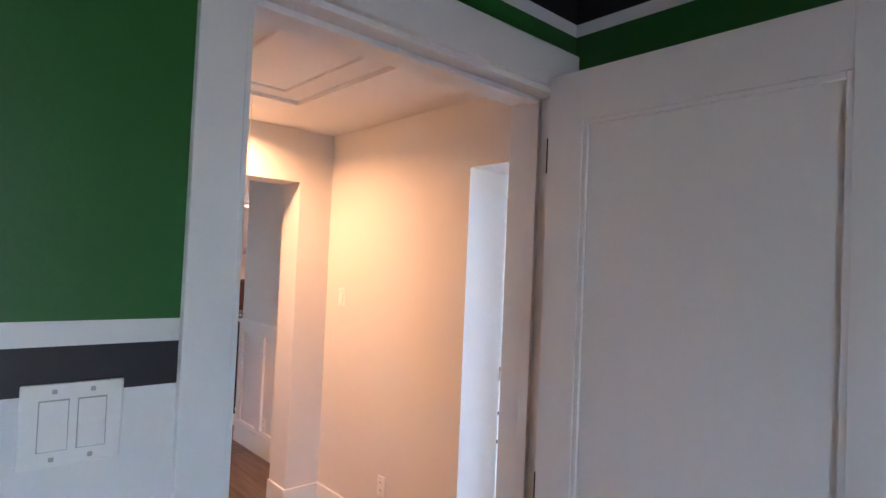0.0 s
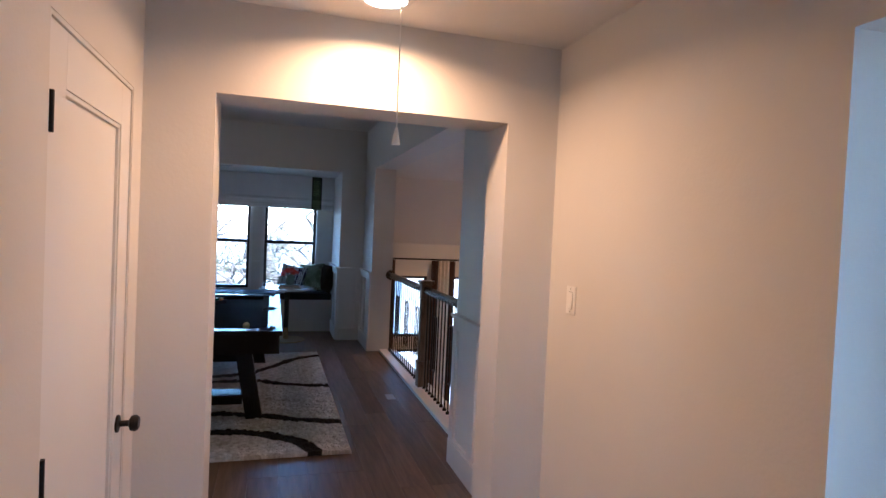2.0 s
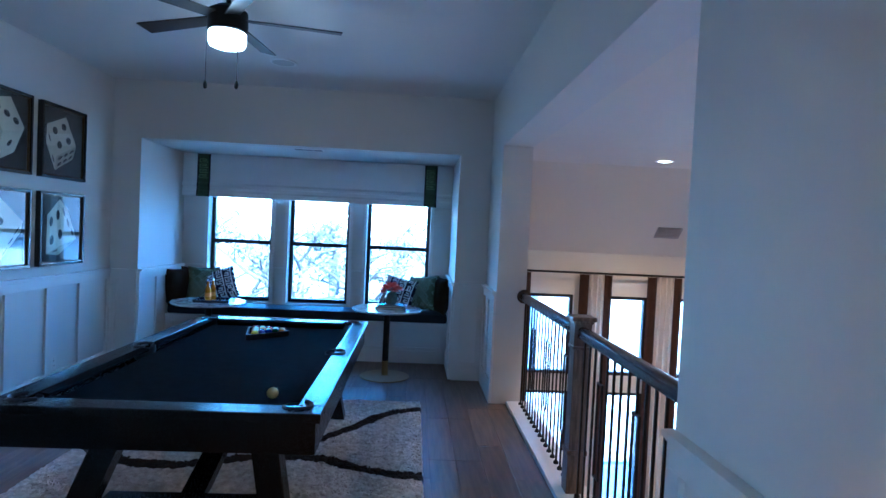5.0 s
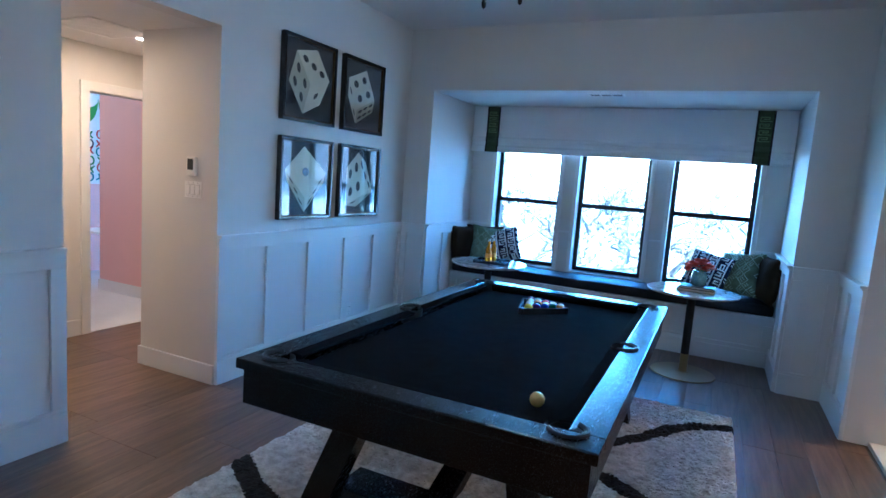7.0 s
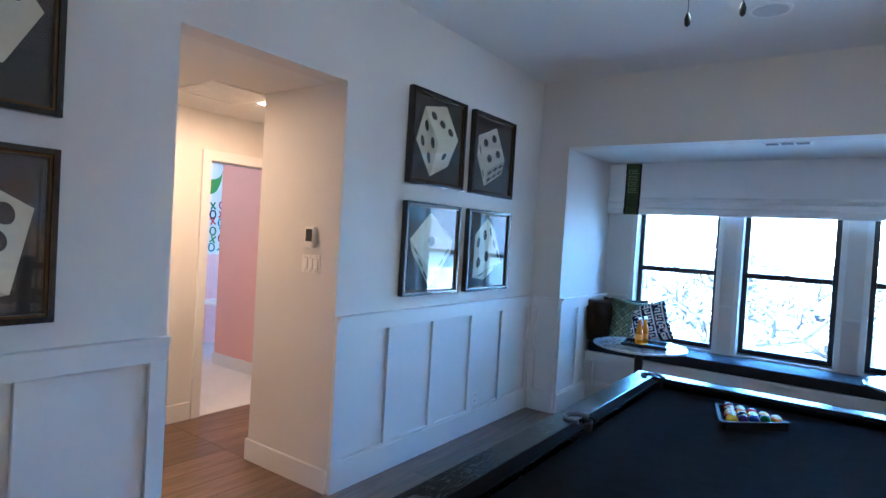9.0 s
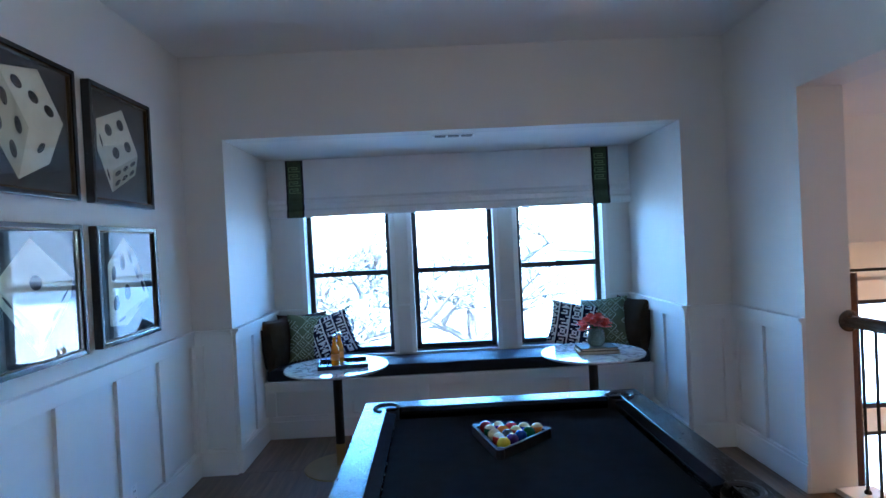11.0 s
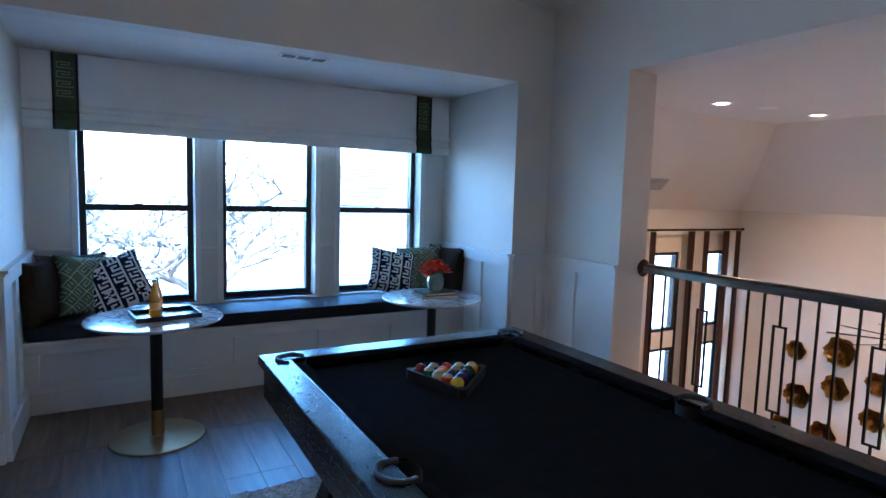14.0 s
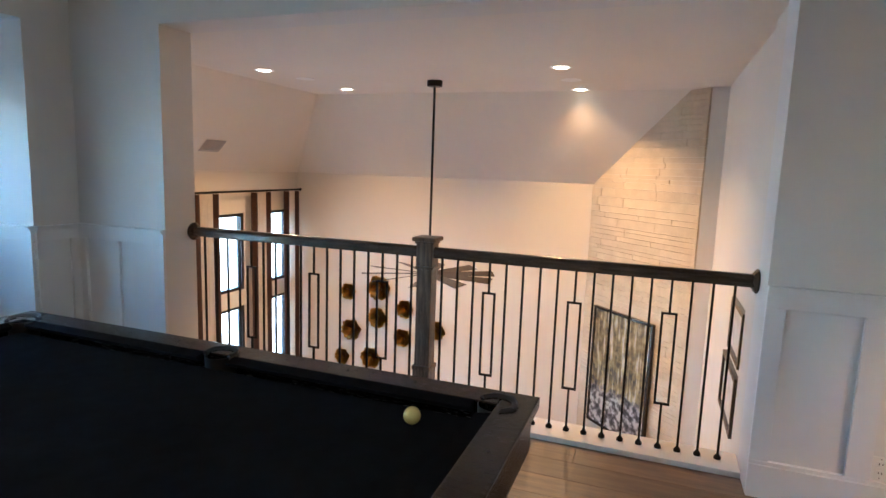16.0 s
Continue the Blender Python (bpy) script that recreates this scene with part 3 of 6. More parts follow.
part("tabletop", lathe([(0, 0.725), (0.355, 0.725), (0.375, 0.733), (0.38, 0.742), (0.375, 0.75), (0, 0.75)], tx, ty, 0, 64), MARBLE, tab, smooth=True)
part("post", lathe([(0.034, 0.18), (0.034, 0.725), (0.10, 0.7251)], tx, ty, 0), BLACKMET, tab, smooth=True)
part("collar", lathe([(0.06, 0.02), (0.036, 0.024), (0.036, 0.18), (0.03, 0.181)], tx, ty, 0), BRASS, tab, smooth=True)
part("base_plate", lathe([(0, 0.0), (0.265, 0.0), (0.27, 0.006), (0.265, 0.012), (0.05, 0.02), (0, 0.02)], tx, ty, 0, 64), BRASS, tab, "brass disc", smooth=True)
copy_thing(tab, pose(TABLES[1][0], TABLES[1][1], 0))

# ---- pool table ----
EBONY = mat("black_stained_wood", (0.0055, 0.0055, 0.0065), 0.26, vary=0.4, size=6, stretch=(4, 0.7, 4), bump=0.02, bump_size=60, spec=0.36)
FELT = mat("black_felt", (0.008, 0.009, 0.012), 0.95, vary=0.25, size=15, bump=0.3, bump_size=500, spec=0.02)
CHROME = mat("chrome_trim", (0.65, 0.66, 0.68), 0.18, metal=1.0)
PEWTER = mat("dark_pewter", (0.07, 0.07, 0.075), 0.38, metal=1.0)
LEATHER = mat("black_pocket_leather", (0.010, 0.010, 0.010), 0.55, bump=0.2, bump_size=150)
PX0, PX1, PY0, PY1, PZ = -0.315, 1.12, 5.905, 8.43, 0.79
pcx, pcy = (PX0 + PX1) / 2, (PY0 + PY1) / 2
pool = thing("pool_table", pcx, pcy, 0.025, "black wooden pool table with black felt on a rug", "pool table")
RW = 0.170
bed = part("felt_bed", boxes((PX0 + RW, PY0 + RW, 0.70, PX1 - RW, PY1 - RW, 0.745)), FELT, pool, "black felt cloth")


def railbar(x0, y0, x1, y1):
    """One bevelled wooden rail."""
    return boxes((x0, y0, PZ - 0.042, x1, y1, PZ), bevel=0.006)


PR = 0.062
for (x0, y0, x1, y1) in ((PX0, PY0, PX1, PY0 + RW - 0.05), (PX0, PY1 - RW + 0.05, PX1, PY1), (PX0, PY0 + RW - 0.05, PX0 + RW - 0.05, PY1 - RW + 0.05), (PX1 - RW + 0.05, PY0 + RW - 0.05, PX1, PY1 - RW + 0.05)):
    part("top_rail", railbar(x0, y0, x1, y1), EBONY, pool)
# cloth cushions between the pockets
for sgn, xx in ((1, PX0 + RW - 0.05), (-1, PX1 - RW + 0.05)):
    for ya, yb in ((PY0 + RW + 0.03, pcy - PR - 0.01), (pcy + PR + 0.01, PY1 - RW - 0.03)):
        part("cushion", prism([(xx, PZ - 0.045), (xx, PZ - 0.001), (xx + sgn * 0.015, PZ - 0.002), (xx + sgn * 0.052, PZ - 0.008), (xx + sgn * 0.046, PZ - 0.022)], "y", ya, yb), FELT, pool)
for sgn, yy in ((1, PY0 + RW - 0.05), (-1, PY1 - RW + 0.05)):
    part("cushion", prism([(yy, PZ - 0.045), (yy, PZ - 0.001), (yy + sgn * 0.015, PZ - 0.002), (yy + sgn * 0.052, PZ - 0.008), (yy + sgn * 0.046, PZ - 0.022)], "x", PX0 + RW + 0.03, PX1 - RW - 0.03), FELT, pool)
for px, py, a0 in ((PX0 + 0.122, PY0 + 0.122, 225), (PX1 - 0.122, PY0 + 0.122, 315), (PX0 + 0.122, PY1 - 0.122, 135), (PX1 - 0.122, PY1 - 0.122, 45), (PX0 + 0.114, pcy, 180), (PX1 - 0.114, pcy, 0)):
    pts = [(px + PR * math.cos(radians(a0 + d)), py + PR * math.sin(radians(a0 + d)), PZ - 0.001) for d in range(-110, 111, 10)]
    pk = part("pocket", merge(tube(pts, 0.011, 8), lathe([(PR, 0), (PR * 0.96, -0.08), (0.03, -0.11), (0, -0.11)], px, py, PZ - 0.002, 20)), LEATHER, pool, "black leather pocket", smooth=True)
    pts = [(px + (PR + 0.006) * math.cos(radians(a0 + d)), py + (PR + 0.006) * math.sin(radians(a0 + d)), PZ + 0.0085) for d in range(-75, 76, 10)]
    part("pocket_trim", tube(pts, 0.0035, 6), PEWTER, pk, "dark metal trim", smooth=True)
for k in range(1, 8):
    if k != 4:
        for xx in (PX0 + 0.058, PX1 - 0.058):
            part("diamond_sight", lathe([(0.006, 0), (0.005, 0.0015), (0, 0.0016)], xx, PY0 + RW + (PY1 - PY0 - 2 * RW) * k / 8, PZ, 10), PEWTER, pool)
for k in range(1, 4):
    for yy in (PY0 + 0.058, PY1 - 0.058):
        part("diamond_sight", lathe([(0.006, 0), (0.005, 0.0015), (0, 0.0016)], PX0 + RW + (PX1 - PX0 - 2 * RW) * k / 4, yy, PZ, 10), PEWTER, pool)
A0, AZ = 0.022, 0.60
for r in ((PX0 + A0, PY0 + A0, PX1 - A0, PY0 + A0 + 0.03), (PX0 + A0, PY1 - A0 - 0.03, PX1 - A0, PY1 - A0), (PX0 + A0, PY0 + A0 + 0.03, PX0 + A0 + 0.03, PY1 - A0 - 0.03), (PX1 - A0 - 0.03, PY0 + A0 + 0.03, PX1 - A0, PY1 - A0 - 0.03)):
    part("apron", boxes((r[0], r[1], AZ, r[2], r[3], PZ - 0.043), bevel=0.004), EBONY, pool)
part("slate_support", boxes((PX0 + 0.06, PY0 + 0.06, 0.64, PX1 - 0.06, PY1 - 0.06, 0.699)), EBONY, pool)


def beam(p, q, wx, wy):
    """A sawn beam from p to q with upright square-cut section."""
    bm = bmesh.new()
    vs = []
    for c in (p, q):
        vs.append([bm.verts.new((c[0] + sx * wx / 2, c[1] + sy * wy / 2, c[2])) for sx, sy in ((-1, -1), (1, -1), (1, 1), (-1, 1))])
    bm.faces.new(vs[0][::-1])
    bm.faces.new(vs[1])
    for k in range(4):
        bm.faces.new((vs[0][k], vs[0][(k + 1) % 4], vs[1][(k + 1) % 4], vs[1][k]))
    bmesh.ops.recalc_face_normals(bm, faces=bm.faces)
    bmesh.ops.bevel(bm, geom=bm.edges[:], offset=0.004, segments=1, affect="EDGES")
    return bm


for yb, yt in ((6.16, 6.22), (8.16, 8.10)):
    part("leg", beam((-0.11, yb, 0.026), (0.13, yt, 0.66), 0.13, 0.11), EBONY, pool)
    part("leg", beam((0.92, yb, 0.026), (0.80, yt, 0.66), 0.13, 0.11), EBONY, pool)
for yb in (6.38, 7.94):
    part("stretcher", boxes((0.0, yb - 0.2, 0.13, 0.82, yb + 0.0, 0.21), bevel=0.004), EBONY, pool)
part("brace", beam((0.40, 6.42, 0.16), (0.40, 7.85, 0.64), 0.12, 0.20), EBONY, pool)
part("brace", beam((0.41, 7.90, 0.16), (0.41, 6.47, 0.64), 0.118, 0.20), EBONY, pool)

# balls
IVORY = mat("cream_ball", (0.70, 0.58, 0.20), 0.1, vary=0.04, coat=0.6)
cue = single("cue_ball", lathe([(0.0285 * math.sin(math.pi * k / 16), 0.0285 - 0.0285 * math.cos(math.pi * k / 16)) for k in range(17)], 0.83, 6.257, 0.746, 24), IVORY, 0.83, 6.257, 0.746, "cream cue ball on the black felt", "pool ball", smooth=True)
RACKC = (0.360, 7.85)
RACKM = mat("matt_black_plastic", (0.012, 0.012, 0.013), 0.6, vary=0.1, bump=0.1, spec=0.2)
rack = thing("ball_rack", RACKC[0], RACKC[1], 0.745, "black triangular ball rack on the felt", "ball rack")
rad = 0.0286
side = 0.335
tri = []
RT = radians(-107)
for k in range(3):
    a = RT + 2 * math.pi * k / 3
    tri.append(Vector((RACKC[0] + side / math.sqrt(3) * math.cos(a), RACKC[1] + side / math.sqrt(3) * math.sin(a))))
for k in range(3):
    p, q = tri[k], tri[(k + 1) % 3]
    d = (q - p).normalized()
    nrm = Vector((d.y, -d.x))
    o = [p + d * 0.02, q - d * 0.02, q - d * 0.02 + nrm * 0.014, p + d * 0.02 + nrm * 0.014]
    part("rack_side", prism([(v.x, v.y) for v in o], "z", 0.746, 0.785), RACKM, rack)
    part("rack_corner", lathe([(0.02, 0), (0.02, 0.039), (0.0, 0.0395)], p.x + (RACKC[0] - p.x) * 0.06, p.y + (RACKC[1] - p.y) * 0.06, 0.746, 16), RACKM, rack, smooth=True)
BALLC = [(0.75, 0.5, 0.03), (0.01, 0.03, 0.25), (0.55, 0.02, 0.015), (0.06, 0.02, 0.15), (0.8, 0.2, 0.02), (0.01, 0.09, 0.035), (0.22, 0.02, 0.02), (0.01, 0.01, 0.012), (0.8, 0.62, 0.25), (0.03, 0.05, 0.3), (0.6, 0.06, 0.03), (0.1, 0.03, 0.2), (0.8, 0.25, 0.03), (0.015, 0.11, 0.04), (0.3, 0.03, 0.03)]
BMATS = [mat("ball_colour_" + n, tuple(v * 0.6 for v in c), 0.16, vary=0.03, spec=0.3) for n, c in zip("abcdefghijklmno", BALLC)]
CREAM = mat("ball_cream", (0.38, 0.28, 0.12), 0.16, vary=0.02, spec=0.3)
order = [0, 10, 3, 8, 7, 1, 13, 4, 14, 5, 6, 11, 2, 9, 12]
k = 0
for row in range(5):
    for j in range(row + 1):
        u = Vector((math.cos(RT), math.sin(RT)))
        v = Vector((-u.y, u.x))
        c = Vector(RACKC) + u * (2 * rad * math.sqrt(3) / 2 * (4 - row) - 0.132 + 0.033) + v * (2 * rad * (j - row / 2))
        b = thing("pool_ball", c.x, c.y, 0.745, "numbered pool ball in the rack", "pool ball", "racked pool balls")
        idx = order[k]
        prof = [(rad * math.sin(math.pi * q / 16), rad - rad * math.cos(math.pi * q / 16)) for q in range(17)]
        if idx < 8:
            part("shell", lathe(prof, c.x, c.y, 0.746, 20), BMATS[idx], b, smooth=True)
        else:
            part("shell", lathe(prof, c.x, c.y, 0.746, 20), CREAM, b, smooth=True)
            part("stripe", lathe([(r * 1.004, h) for r, h in prof[5:12]], c.x, c.y, 0.746, 20), BMATS[idx], b, smooth=True)
        part("number_spot", lathe([(0.0075, rad * 1.968), (0.005, rad * 1.988), (0, rad * 2.006)], c.x, c.y, 0.746, 14), CREAM, b, smooth=True)
        k += 1

# ---- rug ----
SHAG = mat("cream_shag", (0.42, 0.42, 0.415), 0.98, vary=0.2, size=24, second=(0.82, 0.82, 0.81), bump=1.0, bump_size=120)
SHAGD = mat("black_shag", (0.012, 0.012, 0.014), 0.98, vary=0.3, size=18, bump=1.0, bump_size=120)
RGX0, RGX1, RGY0, RGY1 = -0.76, 1.62, 5.30, 8.68
CURVES = [  # black stripes of the rug, as smooth arcs
    ((1.62, 8.47), (1.30, 8.28), (0.95, 7.80), (0.55, 7.55), (0.1, 7.75), (-0.3, 8.3), (-0.5, 8.68)),
    ((1.62, 7.05), (1.25, 7.15), (0.92, 7.30), (0.5, 7.32), (0.0, 7.15), (-0.45, 7.25), (-0.76, 7.5)),
    ((1.60, 5.95), (1.29, 6.04), (0.96, 6.20), (0.5, 6.28), (0.0, 6.09), (-0.39, 6.18), (-0.76, 6.40)),
    ((1.36, 5.33), (1.24, 5.56), (0.92, 5.77), (0.54, 5.84), (0.1, 5.7), (-0.2, 5.45), (-0.3, 5.31)),
]
CARVED = [((1.58, 7.7), (1.1, 7.62), (0.85, 7.7), (1.0, 8.0), (1.5, 8.15)), ((1.6, 6.5), (1.1, 6.62), (0.6, 6.85), (0.1, 6.6)), ((-0.7, 6.0), (-0.3, 5.8), (0.3, 6.0)), ((-0.7, 6.9), (-0.3, 6.7), (0.2, 6.85))]


def spline(pts, n=14):
    p = [Vector(v) for v in pts]
    p = [2 * p[0] - p[1]] + p + [2 * p[-1] - p[-2]]
    out = []
    for i in range(1, len(p) - 2):
        for k in range(n):
            t = k / n
            out.append(0.5 * (2 * p[i] + (p[i + 1] - p[i - 1]) * t + (2 * p[i - 1] - 5 * p[i] + 4 * p[i + 1] - p[i + 2]) * t * t + (3 * p[i] - p[i - 1] - 3 * p[i + 1] + p[i + 2]) * t ** 3))
    out.append(p[-2])
    return np.array([tuple(v) for v in out])


dark = [spline(c) for c in CURVES]
carved = [spline(c) for c in CARVED]
NXR, NYR = 230, 326
gx, gy = np.linspace(RGX0, RGX1, NXR), np.linspace(RGY0, RGY1, NYR)
P = np.stack(np.meshgrid(gx, gy, indexing="ij"), -1).reshape(-1, 2)


def near(curves):
    return np.min([np.min(np.hypot(P[:, None, 0] - c[None, :, 0], P[:, None, 1] - c[None, :, 1]), axis=1) for c in curves], axis=0)


dd, dc = near(dark), near(carved)
rs = np.random.RandomState(4)
h = 0.019 + 0.009 * rs.rand(len(P)) + np.array([0.008 * noise.noise((x * 9, y * 9, 0.3)) + 0.016 * abs(noise.noise((x * 24, y * 24, 2.7))) for x, y in P])
h -= 0.020 * np.exp(-(dc / 0.034) ** 2) + 0.006 * np.exp(-((dd - 0.05) / 0.014) ** 2)
edge = np.minimum.reduce([P[:, 0] - RGX0, RGX1 - P[:, 0], P[:, 1] - RGY0, RGY1 - P[:, 1]])
h = np.where(edge < 0.004, 0.004, np.maximum(h, 0.0075))
jit = (rs.rand(len(P), 2) - 0.5) * 0.008 * (edge > 0.02)[:, None] + (rs.rand(len(P), 2) - 0.5) * 0.008
V = np.column_stack([P + jit, h])
ids = np.arange(NXR * NYR).reshape(NXR, NYR)
F = np.stack([ids[:-1, :-1], ids[1:, :-1], ids[1:, 1:], ids[:-1, 1:]], -1).reshape(-1, 4)
half = 0.056 + 0.012 * np.array([noise.noise((x * 3, y * 3, 5.0)) for x, y in P])
isdark = (dd < half)[F].sum(1) >= 2
rug = thing("shag_rug", (RGX0 + RGX1) / 2, (RGY0 + RGY1) / 2, 0, "cream shag rug with curving black stripes", "rug")
for nm, sel, m, lb in (("shag_surface", ~isdark, SHAG, ""), ("stripe", isdark, SHAGD, "black shag stripes")):
    me = bpy.data.meshes.new(nm)
    f = F[sel]
    used, inv = np.unique(f, return_inverse=True)
    me.from_pydata((V[used] - np.array(ORIGIN[rug.name])).tolist(), [], inv.reshape(-1, 4).tolist())
    me.materials.append(m)
    ob = new(nm, me)
    ob.parent = rug
    if lb:
        tagged(ob, lb)
part("backing", boxes((RGX0 + 0.01, RGY0 + 0.01, 0.0, RGX1 - 0.01, RGY1 - 0.01, 0.006)), SHAG, rug)

# ---- framed dice pictures ----
FRAME = mat("black_lacquer_frame", (0.012, 0.011, 0.012), 0.25, vary=0.2, coat=0.3)
GILT = mat("dark_gold_fillet", (0.10, 0.06, 0.025), 0.4, metal=0.8)
INK = mat("charcoal_print", (0.022, 0.022, 0.026), 0.7, vary=0.2, size=5)
BONE = mat("ivory_print", (0.72, 0.69, 0.56), 0.7, vary=0.05, size=4, second=(0.82, 0.79, 0.68))
BONE2 = mat("ivory_print_shade", (0.54, 0.52, 0.40), 0.7, vary=0.06, size=4)
GLAZE = glass("picture_glass", ior=1.5)


def dots(face, spots, r):
    """Pips on a printed die face of four corners, drawn in the face's own perspective."""
    a, b, c, d = (Vector(q) for q in face)

    def at(u, v):
        return (a * (1 - u) + b * u) * (1 - v) + (d * (1 - u) + c * u) * v

    return [[at(u + r * math.cos(k * math.pi / 8), v + r * math.sin(k * math.pi / 8)) for k in range(16)] for u, v in spots]


PIPS = {1: [(0.5, 0.5)], 2: [(0.27, 0.27), (0.73, 0.73)], 3: [(0.25, 0.25), (0.5, 0.5), (0.75, 0.75)], 4: [(0.27, 0.27), (0.73, 0.27), (0.27, 0.73), (0.73, 0.73)], 5: [(0.25, 0.25), (0.75, 0.25), (0.5, 0.5), (0.25, 0.75), (0.75, 0.75)], 6: [(0.28, 0.2), (0.28, 0.5), (0.28, 0.8), (0.72, 0.2), (0.72, 0.5), (0.72, 0.8)]}


def picture(y0, z0, faces, label):
    """A framed print on the west wall; faces are (origin, u, v, pips, shade) in parts of the print's width."""
    S, d, w = 0.643, 0.045, 0.024
    x0 = WX + 0.004
    pic = thing("framed_picture", x0, y0 + S / 2, z0, label, "picture", "dice pictures")
    y1, z1 = y0 + S, z0 + S
    part("frame", boxes((x0, y0, z0, x0 + d, y0 + w, z1), (x0, y1 - w, z0, x0 + d, y1, z1), (x0, y0 + w, z0, x0 + d, y1 - w, z0 + w), (x0, y0 + w, z1 - w, x0 + d, y1 - w, z1), bevel=0.003), FRAME, pic, "black frame")
    q = w + 0.008
    part("fillet", boxes((x0 + 0.004, y0 + w, z0 + w, x0 + 0.036, y0 + q, z1 - w), (x0 + 0.004, y1 - q, z0 + w, x0 + 0.036, y1 - w, z1 - w), (x0 + 0.004, y0 + q, z0 + w, x0 + 0.036, y1 - q, z0 + q), (x0 + 0.004, y0 + q, z1 - q, x0 + 0.036, y1 - q, z1 - w)), GILT, pic, "dark gold inner edge")
    part("print", boxes((x0 + 0.002, y0 + q, z0 + q, x0 + 0.012, y1 - q, z1 - q)), INK, pic, "charcoal print")
    p0, ps = (y0 + q, z0 + q), S - 2 * q
    pale, shade = bmesh.new(), bmesh.new()

    def poly(bm, pts, x):
        bm.faces.new([bm.verts.new((x, p0[0] + ps * a.x, p0[1] + ps * a.y)) for a in pts])

    for quad, n, sh in faces:
        quad = [Vector((0.5 + 0.95 * (a - 0.5), 0.48 + 0.95 * (b - 0.5))) for a, b in quad]
        poly(shade if sh else pale, quad, x0 + 0.0132)
        for ring in dots(quad, PIPS[n], 0.115):
            pip = bmesh.new()
            poly(pip, ring, x0 + 0.0146)
            part("pip", pip, INK, pic)
    for nm, bm, m in (("die_face", pale, BONE), ("die_face_shaded", shade, BONE2)):
        if bm.faces:
            part(nm, bm, m, pic)
        else:
            bm.free()
    g = part("glass", boxes((x0 + 0.026, y0 + q, z0 + q, x0 + 0.029, y1 - q, z1 - q)), GLAZE, pic)
    g.visible_shadow = False
    return pic


def die(rim, c, pips, shade):
    """The three seen faces of a printed die: its six outer corners in turn, the corner between, and each face's pips."""
    return [([rim[2 * k], rim[2 * k + 1], rim[(2 * k + 2) % 6], c], pips[k], k == shade) for k in range(3)]


D6 = die([(0.46, 0.97), (0.96, 0.70), (0.84, 0.13), (0.52, 0.07), (0.03, 0.26), (0.19, 0.79)], (0.30, 0.33), (6, 3, 2), 1)
D5 = die([(0.22, 0.91), (0.67, 1.0), (0.97, 0.61), (0.76, 0.23), (0.38, 0.06), (0.07, 0.48)], (0.53, 0.49), (3, 1, 4), 2)
D4 = die([(0.10, 0.77), (0.58, 0.96), (0.87, 0.52), (0.79, 0.30), (0.32, 0.07), (0.09, 0.48)], (0.35, 0.30), (4, 6, 2), 1)
D2 = die([(0.06, 0.64), (0.46, 0.99), (0.98, 0.63), (0.94, 0.47), (0.50, 0.03), (0.11, 0.48)], (0.51, 0.24), (1, 3, 3), 2)
D1 = die([(0.47, 1.0), (0.70, 0.84), (0.94, 0.35), (0.46, 0.09), (0.15, 0.12), (0.16, 0.74)], (0.68, 0.30), (3, 2, 4), 1)
for y0 in (7.643, 8.402):
    picture(y0, 1.912, D5 if y0 < 8 else D4, "framed print of an ivory die on charcoal")
    picture(y0, 1.150, D2 if y0 < 8 else D1, "framed print of a tumbling ivory die, glass catching the windows")
for y0 in (4.966, 4.206):
    picture(y0, 1.925, D5 if y0 > 4.5 else D4, "framed print of an ivory die on charcoal")
    picture(y0, 1.165, D6 if y0 > 4.5 else D1, "framed print of an ivory die showing six")

# ---- gallery railing ----
OAKD = mat("dark_stained_oak", (0.045, 0.028, 0.018), 0.36, vary=0.4, size=9, stretch=(6, 6, 0.55), second=(0.21, 0.145, 0.095), bump=0.2, bump_size=60)
OAKR = mat("dark_oak_rail", (0.04, 0.026, 0.018), 0.25, vary=0.35, size=10, stretch=(6, 0.7, 6), second=(0.09, 0.06, 0.04), bump=0.1, bump_size=60, coat=0.2)
RXX, RZ = 2.55, 1.03
railing = thing("gallery_railing", RXX, (GY0 + GY1) / 2, 0.03, "dark oak handrail on slim black iron balusters", "railing")
NEWY = 6.91
prof = [(-0.034, -0.03), (0.034, -0.03), (0.036, -0.012), (0.032, 0.004), (0.034, 0.018), (0.026, 0.03), (0.010, 0.036), (-0.010, 0.036), (-0.026, 0.03), (-0.034, 0.018), (-0.032, 0.004), (-0.036, -0.012)]
for ya, yb in ((GY0 + 0.02, NEWY - 0.055), (NEWY + 0.055, GY1 - 0.02)):
    part("handrail", prism([(RXX + a, RZ + b) for a, b in prof], "y", ya, yb), OAKR, railing, smooth=True)
for yy, s in ((GY0, 1), (GY1, -1)):
    bm = lathe([(0.0, 0.0), (0.062, 0.0), (0.066, 0.008), (0.055, 0.02), (0.04, 0.03), (0, 0.031)], 0, 0, 0, 28)
    bm.transform(Matrix.Translation((RXX, yy, RZ)) @ Matrix.Rotation(radians(-90 * s), 4, "X"))
    part("rosette", bm, OAKR, railing, smooth=True)
newel = part("newel_post", boxes((RXX - 0.05, NEWY - 0.05, 0.30, RXX + 0.05, NEWY + 0.05, 0.93), bevel=0.006), OAKD, railing, "dark oak newel post")
part("newel_base", boxes((RXX - 0.057, NEWY - 0.057, 0.03, RXX + 0.057, NEWY + 0.057, 0.27), bevel=0.004), OAKD, newel)
part("newel_collar", boxes((RXX - 0.064, NEWY - 0.064, 0.27, RXX + 0.064, NEWY + 0.064, 0.30), bevel=0.008), OAKD, newel)
